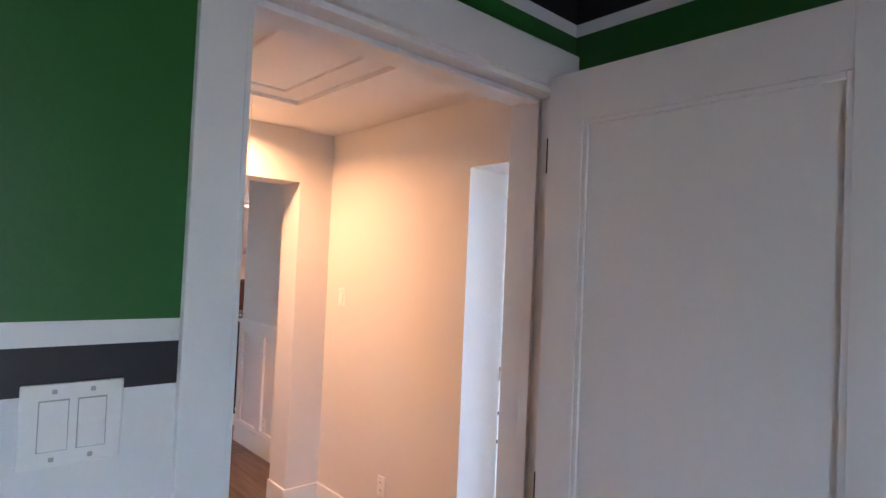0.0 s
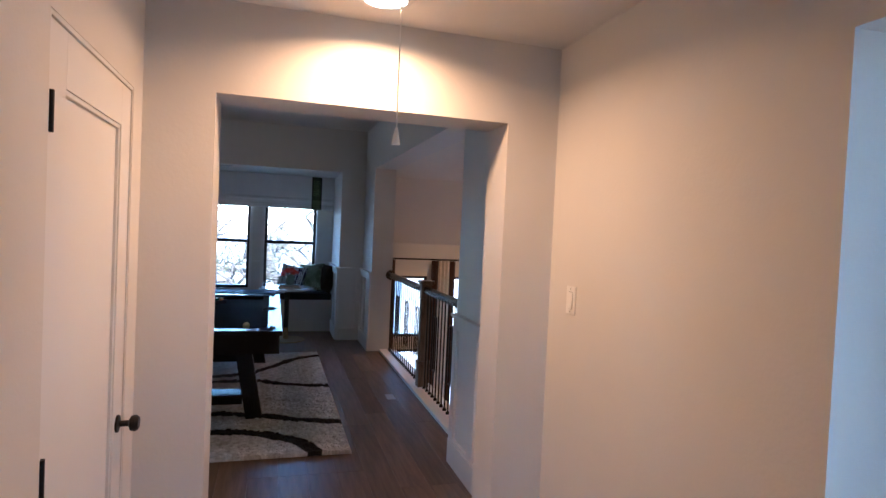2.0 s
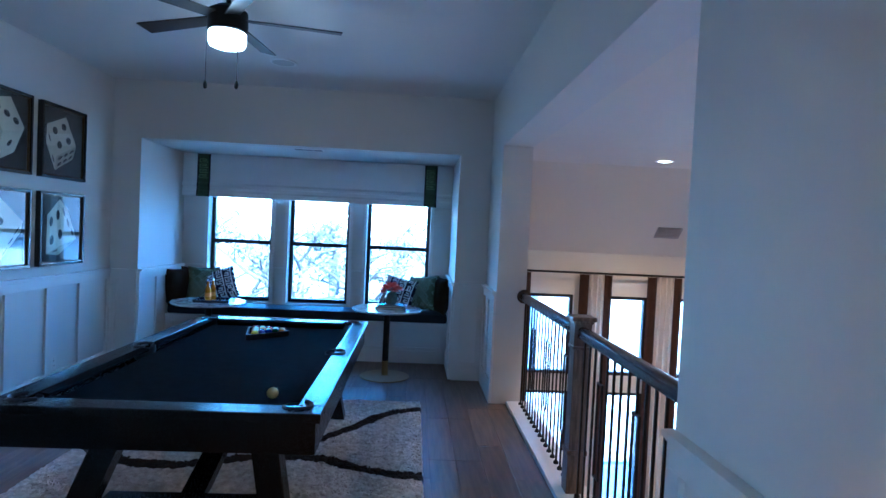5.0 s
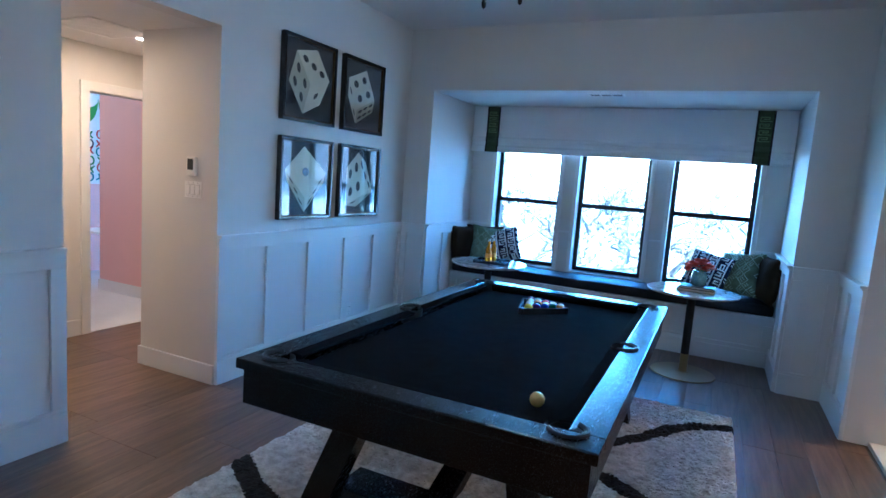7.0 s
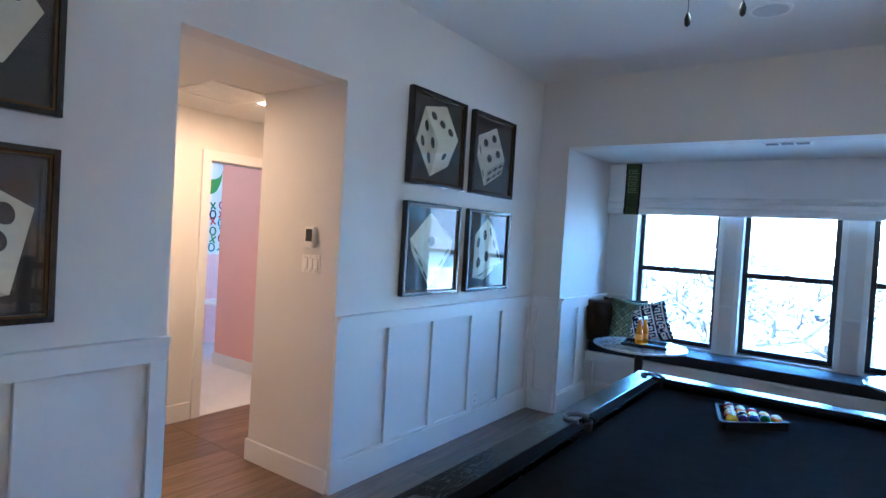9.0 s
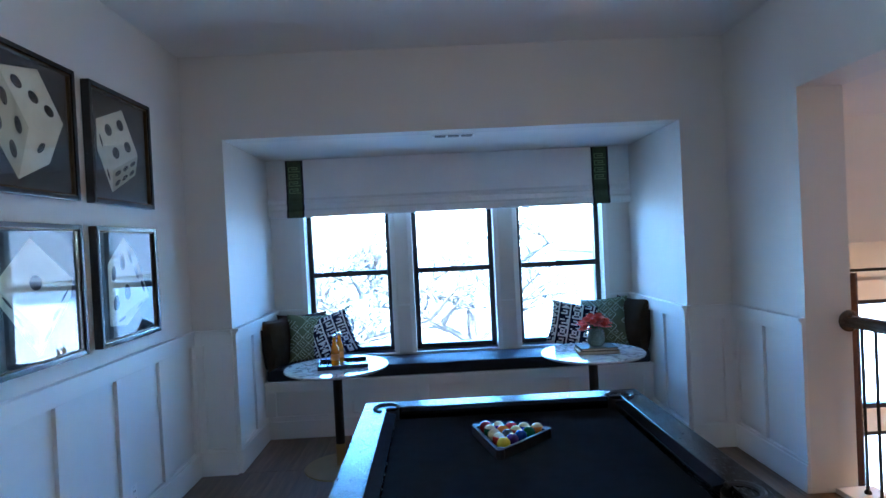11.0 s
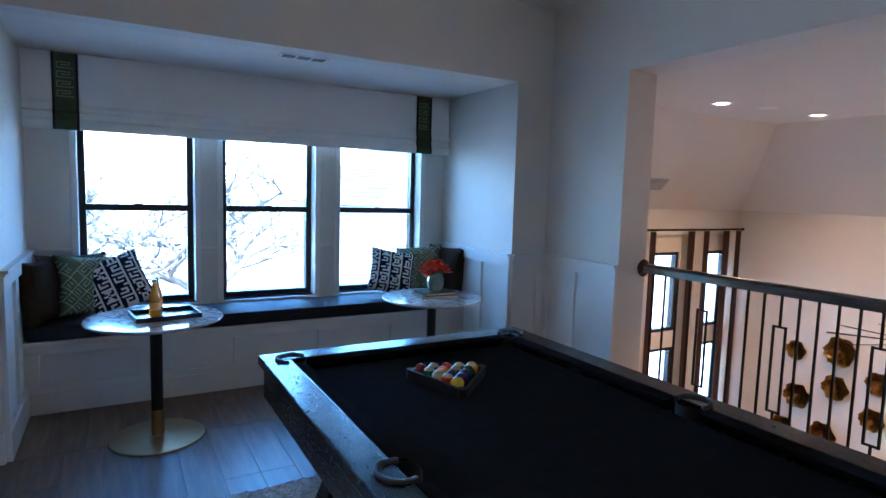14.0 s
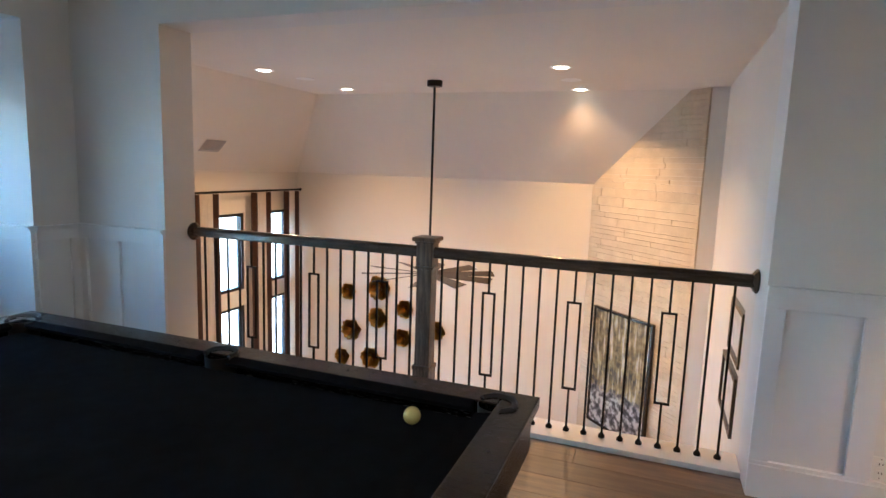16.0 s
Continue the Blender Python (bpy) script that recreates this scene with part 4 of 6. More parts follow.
part("newel_ring", boxes((RXX - 0.06, NEWY - 0.06, 0.925, RXX + 0.06, NEWY + 0.06, 0.945), bevel=0.006), OAKD, newel)
part("newel_head", boxes((RXX - 0.054, NEWY - 0.054, 0.945, RXX + 0.054, NEWY + 0.054, 1.085), bevel=0.004), OAKD, newel)
part("newel_cap", merge(boxes((RXX - 0.062, NEWY - 0.062, 1.085, RXX + 0.062, NEWY + 0.062, 1.10), bevel=0.004), boxes((RXX - 0.078, NEWY - 0.078, 1.10, RXX + 0.078, NEWY + 0.078, 1.128), bevel=0.010)), OAKD, newel)


def bar(y, z0, z1):
    return (RXX - 0.006, y - 0.006, z0, RXX + 0.006, y + 0.006, z1)


nb = 0
for ya, yb, n in ((GY0, NEWY, 17), (NEWY, GY1, 17)):
    for k in range(1, n + 1):
        y = ya + (yb - ya) * (k + 0.0) / (n + 1)
        if (k % 5) == (4 if ya == GY0 else 3):
            rows = [bar(y, 0.03, 0.285), bar(y, 0.815, RZ - 0.03), bar(y - 0.036, 0.285, 0.815), bar(y + 0.036, 0.285, 0.815),
                    (RXX - 0.006, y - 0.03, 0.285, RXX + 0.006, y + 0.03, 0.297), (RXX - 0.006, y - 0.03, 0.803, RXX + 0.006, y + 0.03, 0.815)]
        else:
            rows = [bar(y, 0.03, RZ - 0.03)]
        b = part("baluster", boxes(*rows), BLACKIRON, railing)
        part("baluster_shoe", lathe([(0.0, 0), (0.019, 0), (0.019, 0.012), (0.009, 0.026), (0.0, 0.026)], RXX, y, 0.03, 10), BLACKIRON, b)

# ---- great room ----
# window wall with tall windows
GWX = [(3.02, 3.62), (4.02, 4.62), (5.02, 5.62), (6.05, 6.62)]
UP, DN = (-0.20, 0.86), (-2.6, -0.42)
rows = [(GX, GW, GB, GF + 0.15, GW + 0.15, DN[0]), (GX, GW, DN[1], GF + 0.15, GW + 0.15, UP[0]), (GX, GW, UP[1], GF + 0.15, GW + 0.15, GT - SL + 0.05)]
ed = [GX] + [v for w in GWX for v in w] + [GF + 0.15]
for k in range(0, len(ed), 2):
    for z0, z1 in (UP, DN):
        rows.append((ed[k], GW, z0, ed[k + 1], GW + 0.15, z1))
structure("wall_great_windows", boxes(*rows), CREAMW, "cream wall with two rows of tall windows", "wall")
num = 4
for a, b in GWX:
    for z0, z1 in (UP, DN):
        w = thing("window_%d" % num, (a + b) / 2, GW + 0.07, z0, "black-framed fixed window of the great room", "window", kind="structure")
        num += 1
        f = 0.045
        y0, y1 = GW + 0.02, GW + 0.10
        part("window_frame", boxes((a, y0, z0, a + f, y1, z1), (b - f, y0, z0, b, y1, z1), (a + f, y0, z0, b - f, y1, z0 + f), (a + f, y0, z1 - f, b - f, y1, z1), bevel=0.003), WFRAME, w)
        p = part("pane", boxes((a + f, y1 - 0.03, z0 + f, b - f, y1 - 0.024, z1 - f)), PANE, w)
        p.visible_shadow = False
LINEN = mat("cream_linen", (0.80, 0.75, 0.67), 0.9, vary=0.06, size=10, bump=0.3, bump_size=300)
BROWN = mat("brown_velvet_band", (0.06, 0.022, 0.010), 0.8, vary=0.2, size=12, sheen=0.3)
rodz = 1.16
crod = thing("curtain_rod", 4.7, 10.74, rodz, "long black curtain rod with ball finials", "curtain rod")
part("rod", tube([(2.62, 10.74, rodz), (6.76, 10.74, rodz)], 0.014, 12), BLACKIRON, crod, smooth=True)
part("finial", lathe([(0, -0.024), (0.017, -0.017), (0.024, 0), (0.017, 0.017), (0, 0.024)], 6.77, 10.74, rodz, 12), BLACKIRON, crod, smooth=True)
for xx in (3.8, 5.8):
    part("bracket", boxes((xx - 0.01, 10.74, rodz - 0.01, xx + 0.01, GW, rodz + 0.01)), BLACKIRON, crod)


def pleats(x0, x1, z0, z1, waves, depth, y, phase=0.0):
    bm = bmesh.new()
    n = max(4, int(waves * 10))
    prev = None
    for i in range(n + 1):
        t = i / n
        yy = y + depth * math.sin(phase + 2 * math.pi * waves * t)
        cur = [bm.verts.new((x0 + (x1 - x0) * t, yy + 0.006 * math.sin(7 * t + z), z)) for z in np.linspace(z0, z1, 6)]
        if prev:
            for k in range(5):
                bm.faces.new((prev[k], cur[k], cur[k + 1], prev[k + 1]))
        prev = cur
    bmesh.ops.solidify(bm, geom=bm.faces[:], thickness=0.003)
    bmesh.ops.recalc_face_normals(bm, faces=bm.faces)
    return bm


for x0, x1 in ((2.62, 3.02), (3.66, 4.09), (4.56, 5.02), (5.63, 6.06), (6.36, 6.74)):
    cu = thing("curtain", (x0 + x1) / 2, 10.74, GB, "cream linen curtain with brown velvet edges", "curtain", "great room curtains")
    part("fabric", pleats(x0 + 0.11, x1 - 0.09, GB + 0.01, rodz - 0.02, 3.5, 0.022, 10.75), LINEN, cu, smooth=True)
    part("edge_band", pleats(x0, x0 + 0.12, GB + 0.01, rodz - 0.02, 0.8, 0.014, 10.735, 0.6), BROWN, cu, "brown velvet band", smooth=True)
    part("edge_band", pleats(x1 - 0.10, x1, GB + 0.01, rodz - 0.02, 0.7, 0.014, 10.735, 2.0), BROWN, cu, "brown velvet band", smooth=True)

# corner fireplace of pale stacked stone
STONE = mat("cream_limestone", (0.54, 0.465, 0.345), 0.85, vary=0.07, size=6, second=(0.63, 0.555, 0.43), bump=0.5, bump_size=40, piece=0.06)
FA, FB = Vector((5.65, 5.17)), Vector((GF, 6.37))
fdir = (FB - FA).normalized()
fn = Vector((-fdir.y, fdir.x))
chim = thing("stone_fireplace", (FA.x + FB.x) / 2, (FA.y + FB.y) / 2, GB, "tall corner fireplace of pale stacked stone", "fireplace")
core = [FA - fn * 0.02, FB - fn * 0.02, Vector((GF, GS)), Vector((FA.x, GS))]
part("core", prism([(v.x, v.y) for v in core], "z", GB, 1.42), WALL, chim)
bm = bmesh.new()
ptop = [FA - fn * 0.02, Vector((GF - SL, GF - SL - (FA.x - FA.y) - 0.02)), Vector((GF - SL, GS)), Vector((FA.x, GS))]
lo = [bm.verts.new((v.x, v.y, 1.42)) for v in core]
hi = [bm.verts.new((v.x, v.y, GT)) for v in ptop]
bm.faces.new(hi)
bm.faces.new((lo[0], lo[1], hi[1], hi[0]))
bm.faces.new((lo[1], lo[2], hi[2], hi[1]))
bm.faces.new((lo[2], lo[3], hi[3], hi[2]))
bm.faces.new((lo[3], lo[0], hi[0], hi[3]))
bmesh.ops.recalc_face_normals(bm, faces=bm.faces)
part("upper_core", bm, WALL, chim)
rng = random.Random(7)
L = (FB - FA).length
z = -2.2
rest = bmesh.new()
count = 0


def slope_end(zz):
    return L if zz < GT - SL else max(0.2, L - (zz - GT + SL) * math.sqrt(2))


def stone_block(bm, s0, s1, s2, z0, z1, d):
    """One laid stone; s1 and s2 are its far ends at the foot and at the head."""
    vs = []
    for depth in (-0.02, d):
        for a, zz in ((s0, z0), (s1, z0), (s2, z1), (s0, z1)):
            q = FA + fdir * a + fn * depth
            vs.append(bm.verts.new((q.x, q.y, zz)))
    for f in ((4, 5, 6, 7), (0, 3, 2, 1), (0, 1, 5, 4), (1, 2, 6, 5), (2, 3, 7, 6), (3, 0, 4, 7)):
        bm.faces.new([vs[k] for k in f])


while z < GT - 0.03:
    hh = min(rng.choice((0.045, 0.06, 0.06, 0.08, 0.11)), GT - 0.004 - z)
    g = 0.0018
    low, high = slope_end(z), slope_end(z + hh)
    s = 0.0
    while s < high - 0.02:
        w = rng.uniform(0.2, 0.7)
        last = high - s - w < 0.10
        bm = bmesh.new() if z > -1.0 and count < 290 else rest
        stone_block(bm, s + g, (low if last else s + w) - g, (high if last else s + w) - g, z + g, z + hh - g, rng.uniform(0.001, 0.008))
        if bm is not rest:
            bmesh.ops.recalc_face_normals(bm, faces=bm.faces)
            part("stone", bm, STONE, chim)
            count += 1
        s = high if last else s + w
    z += hh
bmesh.ops.recalc_face_normals(rest, faces=rest.faces)
tagged(part("stonework", rest, STONE, chim), kind="stuff")

# painting leaning over the hearth
CANV = mat("forest_canvas", (0.05, 0.05, 0.05), 0.5, vary=0.6, size=7, stretch=(3, 3, 0.8), second=(0.32, 0.31, 0.29), bump=0.3, bump_size=60)
nt = CANV.node_tree
tn = nt.nodes.new("ShaderNodeTexNoise")
tn.inputs["Scale"].default_value, tn.inputs["Detail"].default_value = 8.0, 10
mpn = nt.nodes.new("ShaderNodeMapping")
mpn.inputs["Scale"].default_value = (2.6, 2.6, 0.7)
tcn = nt.nodes.new("ShaderNodeTexCoord")
nt.links.new(tcn.outputs["Object"], mpn.inputs[0])
nt.links.new(mpn.outputs[0], tn.inputs["Vector"])


def ramp(source, *stops):
    r = nt.nodes.new("ShaderNodeValToRGB")
    r.color_ramp.elements[0].position, r.color_ramp.elements[0].color = stops[0][0], (*stops[0][1], 1)
    r.color_ramp.elements[1].position, r.color_ramp.elements[1].color = stops[-1][0], (*stops[-1][1], 1)
    for pos, c in stops[1:-1]:
        r.color_ramp.elements.new(pos).color = (*c, 1)
    nt.links.new(source, r.inputs[0])
    return r.outputs[0]


def blend(factor, a, b):
    m = nt.nodes.new("ShaderNodeMix")
    m.data_type = "RGBA"
    for src, slot in ((factor, "Factor"), (a, "A"), (b, "B")):
        nt.links.new(src, m.inputs[slot])
    return m.outputs["Result"]


mpn.inputs["Scale"].default_value = (2.6, 2.6, 0.35)
fine = nt.nodes.new("ShaderNodeTexNoise")
fine.inputs["Scale"].default_value, fine.inputs["Detail"].default_value = 14.0, 6
nt.links.new(tcn.outputs["Object"], fine.inputs["Vector"])
sep = nt.nodes.new("ShaderNodeSeparateXYZ")
nt.links.new(tcn.outputs["Object"], sep.inputs[0])
wob = nt.nodes.new("ShaderNodeMath")
wob.operation = "MULTIPLY_ADD"
wob.inputs[1].default_value = 0.5
nt.links.new(fine.outputs[0], wob.inputs[0])
nt.links.new(sep.outputs[2], wob.inputs[2])
trunks = ramp(tn.outputs[0], (0.42, (0.012, 0.013, 0.012)), (0.50, (0.06, 0.06, 0.05)), (0.57, (0.25, 0.21, 0.11)), (0.64, (0.50, 0.49, 0.45)))
ground_ = ramp(fine.outputs[0], (0.40, (0.02, 0.021, 0.022)), (0.50, (0.14, 0.14, 0.14)), (0.60, (0.46, 0.46, 0.45)))
glade = ramp(fine.outputs[0], (0.35, (0.09, 0.07, 0.02)), (0.55, (0.42, 0.31, 0.08)), (0.65, (0.60, 0.50, 0.22)))
mid_band = ramp(wob.outputs[0], (0.60, (0, 0, 0)), (0.85, (0.75, 0.75, 0.75)), (1.0, (0.6, 0.6, 0.6)), (1.25, (0, 0, 0)))
low_band = ramp(wob.outputs[0], (0.70, (1, 1, 1)), (0.80, (0, 0, 0)))
half_ = nt.nodes.new("ShaderNodeMix")
half_.data_type = "RGBA"
half_.inputs["Factor"].default_value = 0.45
nt.links.new(glade, half_.inputs["A"])
nt.links.new(trunks, half_.inputs["B"])
nt.links.new(blend(low_band, blend(mid_band, trunks, half_.outputs["Result"]), ground_), nt.nodes["Principled BSDF"].inputs["Base Color"])
art = thing("landscape_painting", 6.3, 5.85, -1.6, "dark forest landscape painting in a black frame", "painting")


def on_stone(s0, s1, z0, z1, d0, d1):
    q = [FA + fdir * s + fn * d for s, d in ((s0, d0), (s1, d0), (s1, d1), (s0, d1))]
    return prism([(v.x, v.y) for v in q], "z", z0, z1)


AS0, AS1, AZ0, AZ1 = 0.43, 1.43, -1.62, -0.10
part("canvas", on_stone(AS0 + 0.03, AS1 - 0.03, AZ0 + 0.03, AZ1 - 0.03, 0.02, 0.05), CANV, art)
part("frame", merge(on_stone(AS0, AS0 + 0.03, AZ0, AZ1, 0.02, 0.065), on_stone(AS1 - 0.03, AS1, AZ0, AZ1, 0.02, 0.065), on_stone(AS0 + 0.03, AS1 - 0.03, AZ0, AZ0 + 0.03, 0.02, 0.065), on_stone(AS0 + 0.03, AS1 - 0.03, AZ1 - 0.03, AZ1, 0.02, 0.065)), FRAME, art, "black frame")

# gold wall flowers
GOLD = mat("antique_gold_leaf", (0.45, 0.26, 0.06), 0.3, metal=1.0, vary=0.3, size=14, bump=0.3, bump_size=60)


def blossom(y, z, r, seed):
    """A cupped wall ornament of three rings of bent metal petals."""
    bm = bmesh.new()
    rg = random.Random(seed)
    for ring, (n, rr, lift) in enumerate(((6, 1.0, 0.5), (5, 0.75, 0.8), (4, 0.45, 1.1))):
        for k in range(n):
            a = 2 * math.pi * (k + 0.5 * ring) / n + rg.uniform(-0.2, 0.2)
            rows = []
            for i in range(4):
                t = i / 3
                wdt = r * rr * 0.62 * math.sin(math.pi * min(0.15 + 0.75 * t, 0.95))
                out = r * rr * t
                dep = -r * lift * 0.55 * t ** 1.5 + 0.0
                c, s = math.cos(a), math.sin(a)
                row = []
                for u in (-1, 0, 1):
                    py = out * c - u * wdt * s
                    pz = out * s + u * wdt * c
                    row.append(bm.verts.new((GF - 0.02 + dep + 0.2 * r * (1 - abs(u)) * t, y + py, z + pz)))
                rows.append(row)
            for p, q in zip(rows, rows[1:]):
                for u in range(2):
                    bm.faces.new((p[u], p[u + 1], q[u + 1], q[u]))
    bmesh.ops.solidify(bm, geom=bm.faces[:], thickness=0.003)
    bmesh.ops.recalc_face_normals(bm, faces=bm.faces)
    bm2 = lathe([(0, 0), (0.02, 0), (0.02, 0.02), (0, 0.02)], 0, 0, 0, 8)
    bm2.transform(Matrix.Translation((GF, y, z)) @ Matrix.Rotation(radians(-90), 4, "Y"))
    single("wall_flower", merge(bm, bm2), GOLD, GF, y, z, "gold metal flower ornament on the far wall", "wall decor", "gold wall flowers", smooth=True)


for k, (y, z, r) in enumerate(((9.90, -0.36, 0.13), (9.38, -0.25, 0.19), (8.95, -0.53, 0.14), (9.40, -0.71, 0.16), (9.84, -0.95, 0.17), (8.98, -0.97, 0.14), (9.50, -1.35, 0.17), (10.0, -1.40, 0.13), (8.45, -0.79, 0.15))):
    blossom(y, z, r, k)

# great room fan on a long rod
FX, FY, FZ = 4.93, 7.84, 0.42
BLADE = mat("dark_fan_blade", (0.03, 0.025, 0.022), 0.4, vary=0.2)
gfan = thing("windmill_fan", FX, FY, GT, "black many-bladed ceiling fan on a long rod", "ceiling fan")
part("canopy", lathe([(0, -0.06), (0.075, -0.06), (0.08, -0.05), (0.08, 0.0)], FX, FY, GT, 20), BLACKIRON, gfan, smooth=True)
part("rod", tube([(FX, FY, GT - 0.05), (FX, FY, FZ + 0.1)], 0.013, 10), BLACKIRON, gfan, smooth=True)
part("motor", lathe([(0, -0.10), (0.07, -0.09), (0.09, -0.03), (0.09, 0.06), (0.05, 0.10), (0, 0.11)], FX, FY, FZ, 24), BLACKIRON, gfan, smooth=True)
for k in range(10):
    a = 2 * math.pi * k / 10 + 0.2
    bm = boxes((0.08, -0.05, -0.003, 0.72, 0.05, 0.003), bevel=0.001)
    for v in bm.verts:
        v.co.y *= 0.7 + 0.9 * max(0, v.co.x)
    bm.transform(Matrix.Translation((FX, FY, FZ)) @ Matrix.Rotation(a, 4, "Z") @ Matrix.Rotation(radians(14), 4, "X"))
    part("blade", bm, BLADE, gfan)

# recessed lamps
LAMP = glow("lamp_warm", (1.0, 0.8, 0.6), GLOW)
RING = mat("white_lamp_ring", (0.8, 0.79, 0.77), 0.5, vary=0.01)


def downlight(x, y, z, r, label, group, energy, spread=124):
    d = thing("downlight", x, y, z, label, "ceiling light", group)
    part("trim_ring", lathe([(r * 0.72, -0.004), (r, -0.010), (r + 0.006, -0.002), (r + 0.006, 0.0)], x, y, z, 28), RING, d, smooth=True)
    part("lens", lathe([(0, -0.012), (r * 0.5, -0.010), (r * 0.74, -0.004)], x, y, z, 28), LAMP, d, smooth=True)
    lamp("downlight_beam", x, y, z - 0.014, energy, r * 0.7, spread)


for x, y in ((4.06, 9.30), (5.39, 9.14), (4.35, 6.45), (5.81 - 0.1, 6.46)):
    downlight(x, y, GT, 0.085, "round warm recessed ceiling light", "great room downlights", GREAT_W)
for x, y in ((4.62, 9.2), (5.05, 6.46)):
    single("ceiling_speaker", lathe([(0, -0.006), (0.085, -0.006), (0.1, -0.003), (0.1, 0.0)], x, y, GT, 28), RING, x, y, GT, "round white in-ceiling speaker grille", "speaker", "ceiling speakers")
vent = thing("ceiling_vent", 4.70, 10.55, 1.72, "grey metal air vent in the sloping ceiling", "vent")
GREYM = mat("grey_vent_metal", (0.42, 0.41, 0.4), 0.45, metal=0.3)
vm = Matrix.Translation((4.70, GW - SL + 0.72, GT - 0.72 - 0.004)) @ Matrix.Rotation(radians(-45), 4, "X")
bm = boxes((-0.16, -0.09, -0.012, 0.16, 0.09, 0.0), bevel=0.003)
bm.transform(vm)
part("grille_frame", bm, GREYM, vent)
for k in range(6):
    bm = boxes((-0.14, -0.075 + 0.025 * k, -0.018, 0.14, -0.065 + 0.025 * k, -0.012))
    bm.transform(vm)
    part("slat", bm, GREYM, vent)
# pictures on the great room's south wall
SKETCH = mat("pale_print", (0.62, 0.6, 0.57), 0.6, vary=0.25, size=6)
for x0, x1, z0, z1 in ((3.15, 3.72, 0.36, 0.72), (3.2, 3.9, -0.12, 0.28)):
    p = thing("framed_picture", (x0 + x1) / 2, GS, z0, "small black-framed print on the great room wall", "picture", "great room pictures")
    part("frame", boxes((x0, GS, z0, x0 + 0.03, GS + 0.03, z1), (x1 - 0.03, GS, z0, x1, GS + 0.03, z1), (x0 + 0.03, GS, z0, x1 - 0.03, GS + 0.03, z0 + 0.03), (x0 + 0.03, GS, z1 - 0.03, x1 - 0.03, GS + 0.03, z1)), FRAME, p)
    part("print", boxes((x0 + 0.03, GS, z0 + 0.03, x1 - 0.03, GS + 0.012, z1 - 0.03)), SKETCH, p)

# ---- green room doorway ----
casing = thing("door_casing", (DX0 + DX1) / 2, DY, 0, "white flat door casing round the doorway", "door casing", kind="structure")
c0 = DX0 - 0.087
for r in ((c0, 0, DX0 - 0.008, DZ + 0.0), (DX1 + 0.008, 0, DX1 + 0.066, DZ + 0.0)):
    part("side_casing", boxes((r[0], DY - 0.02, r[1], r[2], DY, r[3]), bevel=0.003), TRIM, casing)
part("head_casing", boxes((c0, DY - 0.022, DZ, DX1 + 0.066, DY, DZ + 0.105), bevel=0.003), TRIM, casing)
part("jamb", boxes((DX0 - 0.008, DY - 0.004, 0, DX0 + 0.006, HD + 0.004, DZ), (DX1 - 0.006, DY - 0.004, 0, DX1 + 0.008, HD + 0.004, DZ), (DX0 + 0.006, DY - 0.004, DZ - 0.014, DX1 - 0.006, HD + 0.004, DZ)), TRIM, casing)
part("door_stop", boxes((DX0 + 0.006, DY + 0.045, 0, DX0 + 0.018, DY + 0.08, DZ - 0.014), (DX1 - 0.018, DY + 0.045, 0, DX1 - 0.006, DY + 0.08, DZ - 0.014), (DX0 + 0.018, DY + 0.045, DZ - 0.028, DX1 - 0.018, DY + 0.08, DZ - 0.014), bevel=0.002), TRIM, casing)
part("hall_side_casing", boxes((DX1 + 0.008, HD, 0, DX1 + 0.087, HD + 0.02, DZ + 0.08), (DX0 - 0.02, HD, DZ, DX1 + 0.008, HD + 0.02, DZ + 0.08), bevel=0.003), TRIM, casing)


def leaf(name, label, hx, hy, width, height, ang, stile=0.11, knuckle=-0.005):
    """A one-panel door leaf hung at (hx, hy); built along +x, then turned about its hinge."""
    d = thing(name, 0, 0, 0, label, "door", kind="structure")
    t = 0.035
    part("leaf", boxes((0.003, 0, 0.012, stile, t, height), (width - stile, 0, 0.012, width, t, height), (stile, 0, height - stile - 0.02, width - stile, t, height), (stile, 0, 0.012, width - stile, t, 0.24), bevel=0.0015), TRIM, d)
    part("panel", boxes((stile, 0.013, 0.24, width - stile, t - 0.013, height - stile - 0.02)), TRIM, d)
    part("panel_moulding", boxes((stile, 0.004, 0.24, stile + 0.012, t - 0.004, height - stile - 0.02), (width - stile - 0.012, 0.004, 0.24, width - stile, t - 0.004, height - stile - 0.02), (stile + 0.012, 0.004, height - stile - 0.032, width - stile - 0.012, t - 0.004, height - stile - 0.02), bevel=0.002), TRIM, d)
    for z in (0.22, 1.05, height - 0.2):
        part("hinge", merge(tube([(0.0, knuckle, z - 0.045), (0.0, knuckle, z + 0.045)], 0.007, 10), boxes((-0.001, 0.0, z - 0.045, 0.0015, t - 0.004, z + 0.045))), BLACKIRON, d, "black hinge")
    for s, y in ((-1, 0.0), (1, t)):
        bm = lathe([(0.0, 0), (0.028, 0), (0.028, 0.006), (0.010, 0.010), (0.010, 0.035), (0.024, 0.042), (0.027, 0.056), (0.020, 0.066), (0, 0.067)], 0, 0, 0, 24)
        bm.transform(Matrix.Translation((width - 0.06, y, 0.955)) @ Matrix.Rotation(radians(-90 if s > 0 else 90), 4, "X"))
        part("knob", bm, BLACKIRON, d, "black round knob", smooth=True)
    d.matrix_world = pose(hx, hy, 0, 0, 0, ang)
    return d


